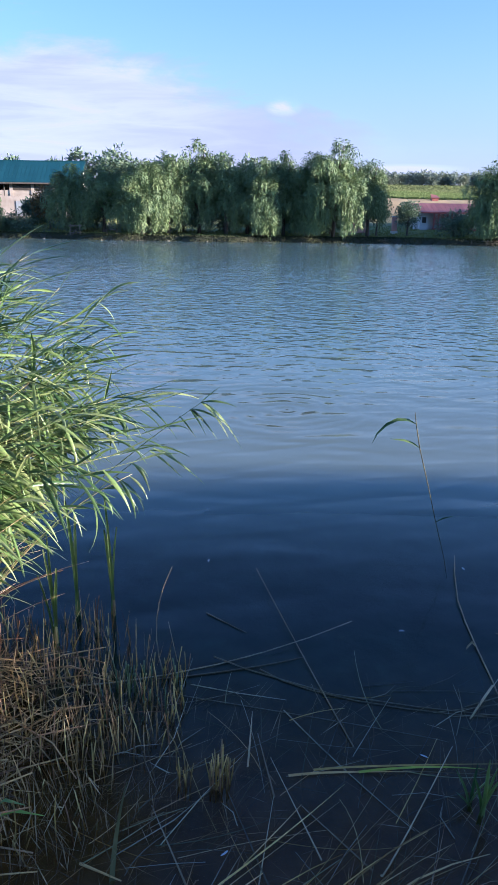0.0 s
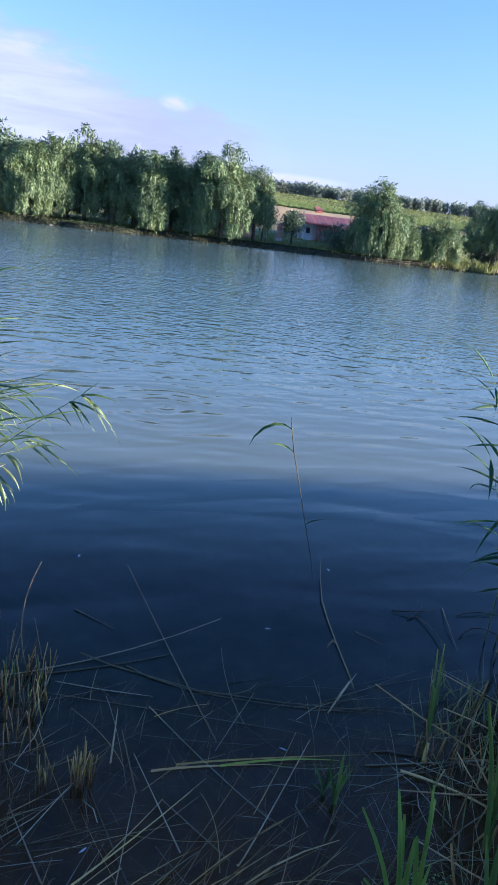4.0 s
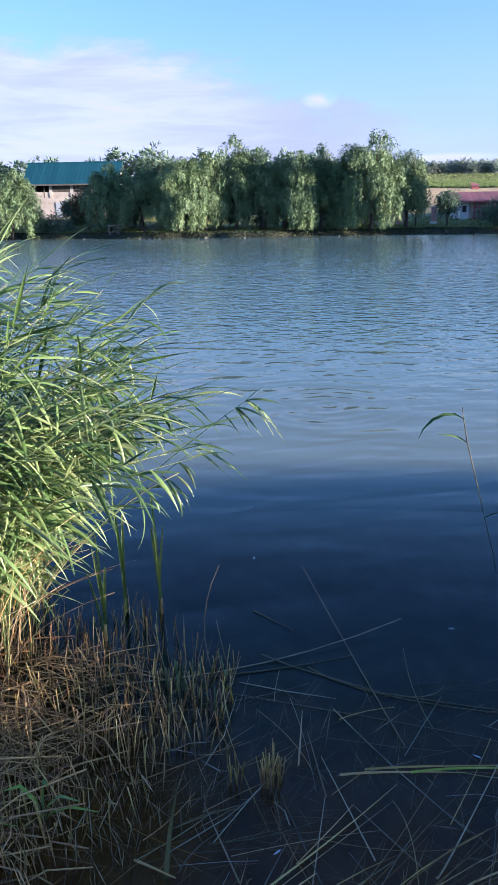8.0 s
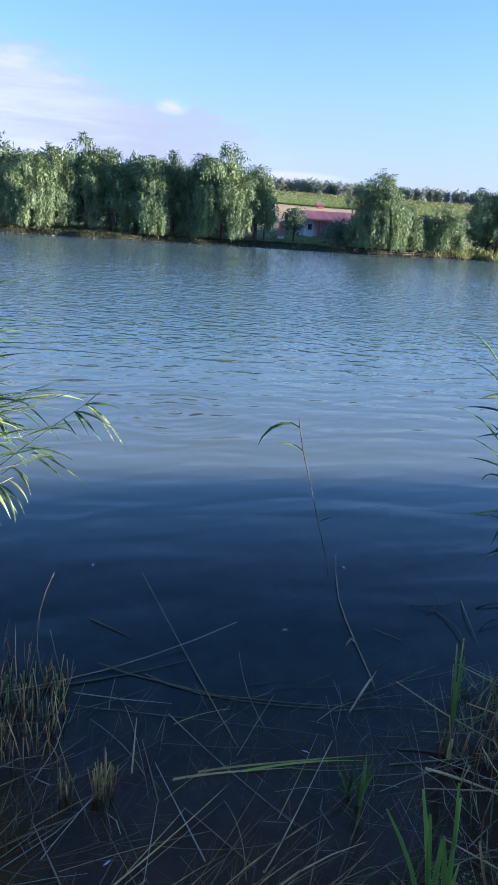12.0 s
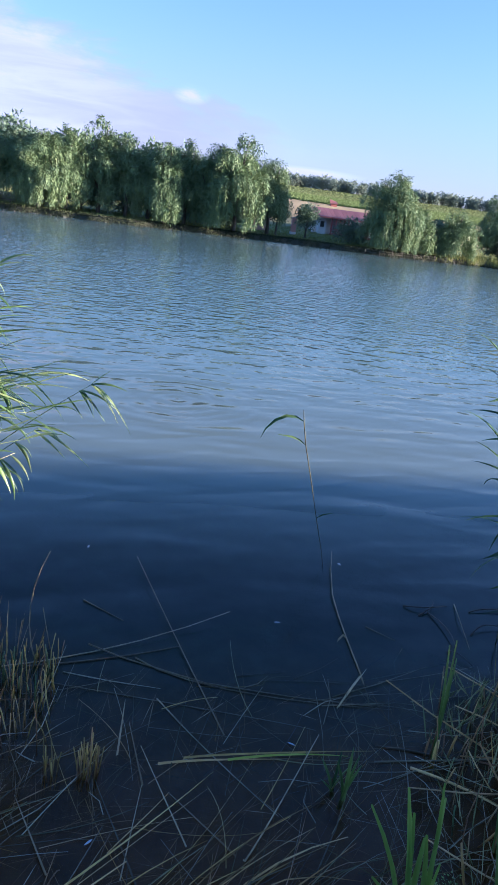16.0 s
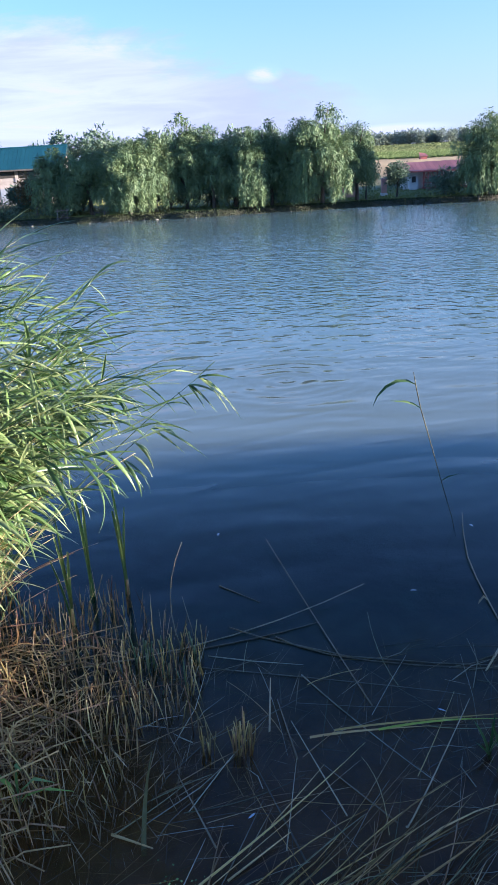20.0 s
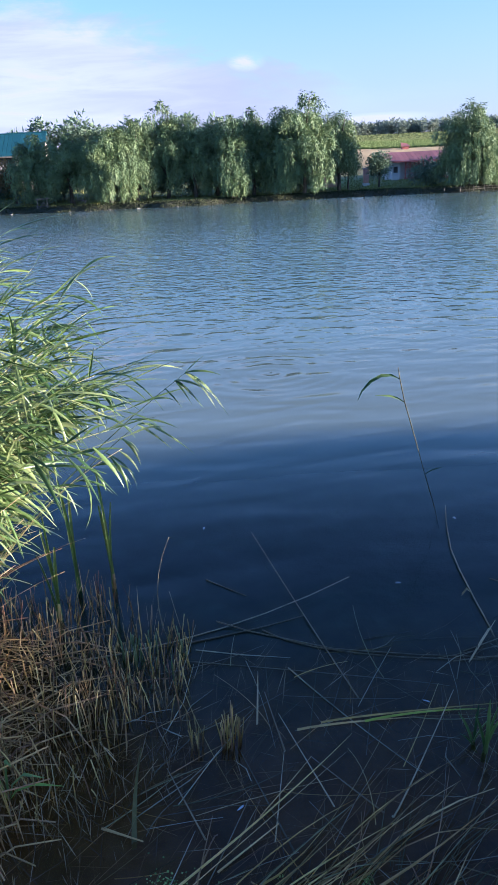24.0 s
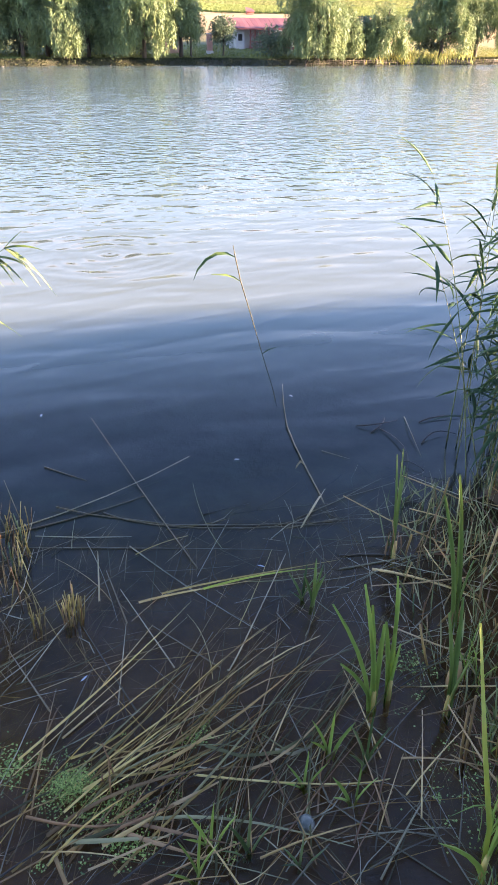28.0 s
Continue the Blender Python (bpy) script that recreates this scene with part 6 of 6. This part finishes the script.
cattail(1.60, 2.82, [(0.62, 0.04, 0.1), (0.58, 0.02, 0.12), (0.52, 0.06, 0.1)], DARKCAT, CATTAIL_DARK, 7, wide=0.015)
cattail(1.39, 1.80, [(0.55, 0.03, 0.1), (0.48, -0.02, 0.1), (0.40, 0.05, 0.1), (0.32, 0.08, 0.0)], GREENCAT, CATTAIL_DARK, 8, wide=0.022)
cattail(1.66, 2.27, [(0.74, -0.12, 0.05), (0.84, -0.08, 0.05), (0.6, -0.02, 0.05), (0.4, 0.05, 0.0)], DARKCAT, CATTAIL_DARK, 9, wide=0.022)
cattail(1.20, 1.16, [(0.42, 0.06, 0.0), (0.35, -0.22, -0.02), (0.5, 0.10, 0.05)], GREENCAT, CATTAIL, 10, cut=False, wide=0.020, z=0.0)
cattail(1.36, 1.32, [(0.36, 0.03, 0.05), (0.30, 0.08, 0.0), (0.26, -0.05, 0.02)], GREENCAT, CATTAIL, 11, foot=False, cut=False, wide=0.016)
for k, (x, y, h) in enumerate(((0.86, 1.74, 0.22), (0.99, 1.66, 0.26), (0.34, 1.48, 0.20), (0.45, 1.42, 0.20), (0.27, 1.38, 0.24), (1.02, 2.62, 0.2), (0.88, 1.52, 0.16), (0.62, 1.33, 0.14), (0.72, 1.62, 0.16))):
    cattail(x, y, [(h, 0.02, 0.02), (h * 0.8, -0.07, 0.02), (h * 0.75, 0.08, -0.01), (h * 0.5, -0.09, -0.03)], "small pale green reed shoot in shallow water", REED_LEAF if k % 2 else CATTAIL, 30 + k, foot=False, cut=False, wide=0.013)

# ---- tangle on the shaded bank ----
tangle = thing("dry_tangle", "tangle of dry and green stems on the shaded bank", "grass", (1.9, 2.3, 0))
STOUT = stub_meshes(STRAW, 0.08, 0.30, 0.006)
for k in range(210):
    y = r.uniform(-1.15, 1.0)
    x = r.uniform(-0.42 + 0.2 * y, 0.75 + 0.3 * y)
    me = (STUBS, STUBS_WET, STUBS_GREEN, STOUT)[k % 4][r.randrange(7)]
    sc = r.uniform(0.7, 1.15)
    piece("stem", me, tangle, at=(x, y, max(0.0, ground_z(x + 1.9, y + 2.3))), turn=(r.gauss(0, 0.15), r.gauss(0, 0.15), r.uniform(0, 6.28)), scale=(sc, sc, sc))
for k in range(80):
    y = r.uniform(-1.15, 0.9)
    x = r.uniform(-0.35 + 0.2 * y, 0.7 + 0.3 * y)
    piece("fallen_stem", STRAWS[r.randrange(len(STRAWS))], tangle, at=(x, y, max(0.01, ground_z(x + 1.9, y + 2.3)) + r.uniform(0, 0.06)), turn=(r.gauss(0, 0.15), r.gauss(0, 0.22), r.uniform(0, 6.28)), scale=(r.uniform(0.7, 1.5),) * 3)
n = 1700
px_ = nrng.uniform(1.25, 2.9, n)
py_ = 1.0 + 2.4 * nrng.uniform(0, 1, n)
keep = px_ > 1.30 + 0.22 * (py_ - 1.0) + nrng.normal(0, 0.08, n)
px_, py_ = px_[keep], py_[keep]
n = len(px_)
p = np.stack([px_, py_, np.maximum(height(px_, py_), 0) - 0.02], -1)
g = leaf_cards(p, nrng.uniform(0.08, 0.26, n), nrng.uniform(0.006, 0.011, n), np.stack([nrng.normal(0, 0.4, n), nrng.normal(0, 0.4, n), np.ones(n)], -1), nrng)
tagged(new("bank_sedge", quads("bank_sedge", g, SEDGE)), "thin grass blades on the shaded muddy bank", "grass", kind="stuff")
tall = thing("cattail", "tall yellow-green cattail leaf with a pale cut tip", "cattail", (1.20, 1.16, 0), "cattails in the shallows")
piece("leaf", Acc().blade([(0, 0, -0.05), (0.004, 0.03, 0.221), (-0.010, 0.12, 0.490), (-0.020, 0.26, 0.900)], [0.022, 0.022, 0.019, 0.008], (1, 0.1, 0), 0.35).mesh("leaf", YELLOW_LEAF, True), tall)
q = random.Random(77)
for k, (cx, cy, nb, hh) in enumerate(((1.30, 1.24, 26, 0.34), (1.42, 1.38, 20, 0.30), (1.16, 1.06, 16, 0.30), (1.52, 1.62, 14, 0.26), (1.58, 1.95, 14, 0.30))):
    clump = thing("grass_clump", "bright green grass clump at the muddy edge", "grass", (cx, cy, -0.02), "grass clumps at the edge")
    for i in range(nb):
        a, sp, h = q.uniform(0, 6.28), q.uniform(0.01, 0.06), hh * q.uniform(0.5, 1.0)
        lx, ly = q.gauss(0, 0.07), q.gauss(0, 0.06)
        bx, by = sp * math.cos(a), sp * math.sin(a)
        piece("blade", Acc().blade([(bx, by, 0), (bx + lx * 0.25, by + ly * 0.25, h * 0.5), (bx + lx * 0.65, by + ly * 0.65, h * 0.85), (bx + lx * 1.2, by + ly * 1.2, h)], [0.006, 0.008, 0.006, 0.001], (math.cos(a + 1.5), math.sin(a + 1.5), 0), 0.3).mesh("blade", CATTAIL if i % 3 else REED_STEM, True), clump)
root = thing("reed_root", "rusty orange broken reed root standing in the mud", "root", (1.49, 1.93, 0))
piece("stump", Acc().tube([(0, 0, -0.05), (0.0, 0.005, 0.04), (0.008, 0.01, 0.10), (0.012, 0.012, 0.13)], [0.028, 0.030, 0.027, 0.018], 8).mesh("stump", STRAW_RED, True), root)

# ---- cress and duckweed ----
nr = np.random.default_rng(12)


def cress(cx, cy, sx, sy, n, heap_, size):
    """Round floating leaves: little seven-sided discs, tilted."""
    ang = np.arange(4) * np.pi / 2 + np.pi / 4
    out = []
    for k in range(n):
        x, y = nr.normal(cx, sx), nr.normal(cy, sy)
        d = ((x - cx) / sx) ** 2 + ((y - cy) / sy) ** 2
        z = 0.006 + heap_ * max(0, 1 - d / 4) * nr.uniform(0.3, 1)
        s = size * nr.uniform(0.6, 1.3)
        u = Vector((1, 0, nr.normal(0, 0.3))).normalized()
        v = Vector((0, 1, nr.normal(0, 0.3))).normalized()
        o = nr.uniform(0, 6)
        out.append([tuple(Vector((x, y, z)) + (u * math.cos(a + o) + v * math.sin(a + o)) * s) for a in ang])
    return np.array(out)


spots = [(-0.13, 1.80, 0.055, 0.045, 1300, 0.05, 0.0038), (0.02, 1.68, 0.07, 0.05, 520, 0.012, 0.0042), (-0.36, 1.95, 0.05, 0.05, 320, 0.01, 0.0046), (0.06, 1.53, 0.05, 0.03, 260, 0.01, 0.0045), (0.36, 1.92, 0.035, 0.025, 130, 0.0, 0.0045), (1.36, 2.08, 0.045, 0.045, 190, 0.0, 0.0042), (1.32, 1.42, 0.09, 0.12, 260, 0.02, 0.0042)]
for k in range(34):             # little rafts drifting among the stems
    x, y = (nr.uniform(-0.3, 0.5), nr.uniform(1.4, 2.0)) if k % 3 else (nr.uniform(1.15, 1.55), nr.uniform(1.3, 2.1))
    spots.append((x, y, nr.uniform(0.008, 0.022), nr.uniform(0.008, 0.02), int(nr.integers(8, 26)), 0.0, 0.0042))
patch = np.concatenate([cress(*q_) for q_ in spots])
tagged(new("water_cress", quads("water_cress", patch, CRESS)), "small round green water cress leaves floating in patches", "water plant", kind="stuff")

# ---- litter ----
bm = bmesh.new()
bmesh.ops.create_uvsphere(bm, u_segments=24, v_segments=14, radius=0.031)
me = bpy.data.meshes.new("ball")
bm.to_mesh(me)
bm.free()
ball = thing("ball", "scuffed pale plastic ball floating among the reeds", "ball", (0.68, 1.47, 0.008), data=finish(me, BALL, True))
for k, (x, y) in enumerate(((0.98, 4.02), (-0.27, 4.95), (0.9, 2.9), (-0.05, 2.35), (1.62, 4.9))):
    fm = Acc().blade([(0, 0, 0), (0.012, 0.003, 0.006), (0.028, 0.002, 0.004), (0.04, 0, 0.001)], [0.004, 0.012, 0.011, 0.002], (0, 1, 0.2), 0.4).mesh("feather", WHITEWASH, True)
    f = thing("feather", "tiny white feather floating on the water", "feather", (x, y, 0.006), "feathers on the water", data=fm)
    f.rotation_euler = (0, 0, k * 1.3)

# unseen rough grass added along the crest behind to roughen its shadow edge
n = 9000
px_ = nrng.uniform(-14, 40, n)
py_ = nrng.uniform(-9, -1.6, n)
p = np.stack([px_, py_, height(px_, py_) - 0.02], -1)
g = leaf_cards(p, nrng.uniform(0.12, 0.55, n), nrng.uniform(0.03, 0.06, n), np.stack([nrng.normal(0, 0.3, n), nrng.normal(0, 0.3, n), np.ones(n)], -1), nrng)
tagged(new("crest_grass", quads("crest_grass", g, DRYGRASS)), "rough unseen grass added to break up the bank's shadow", "grass", kind="stuff")
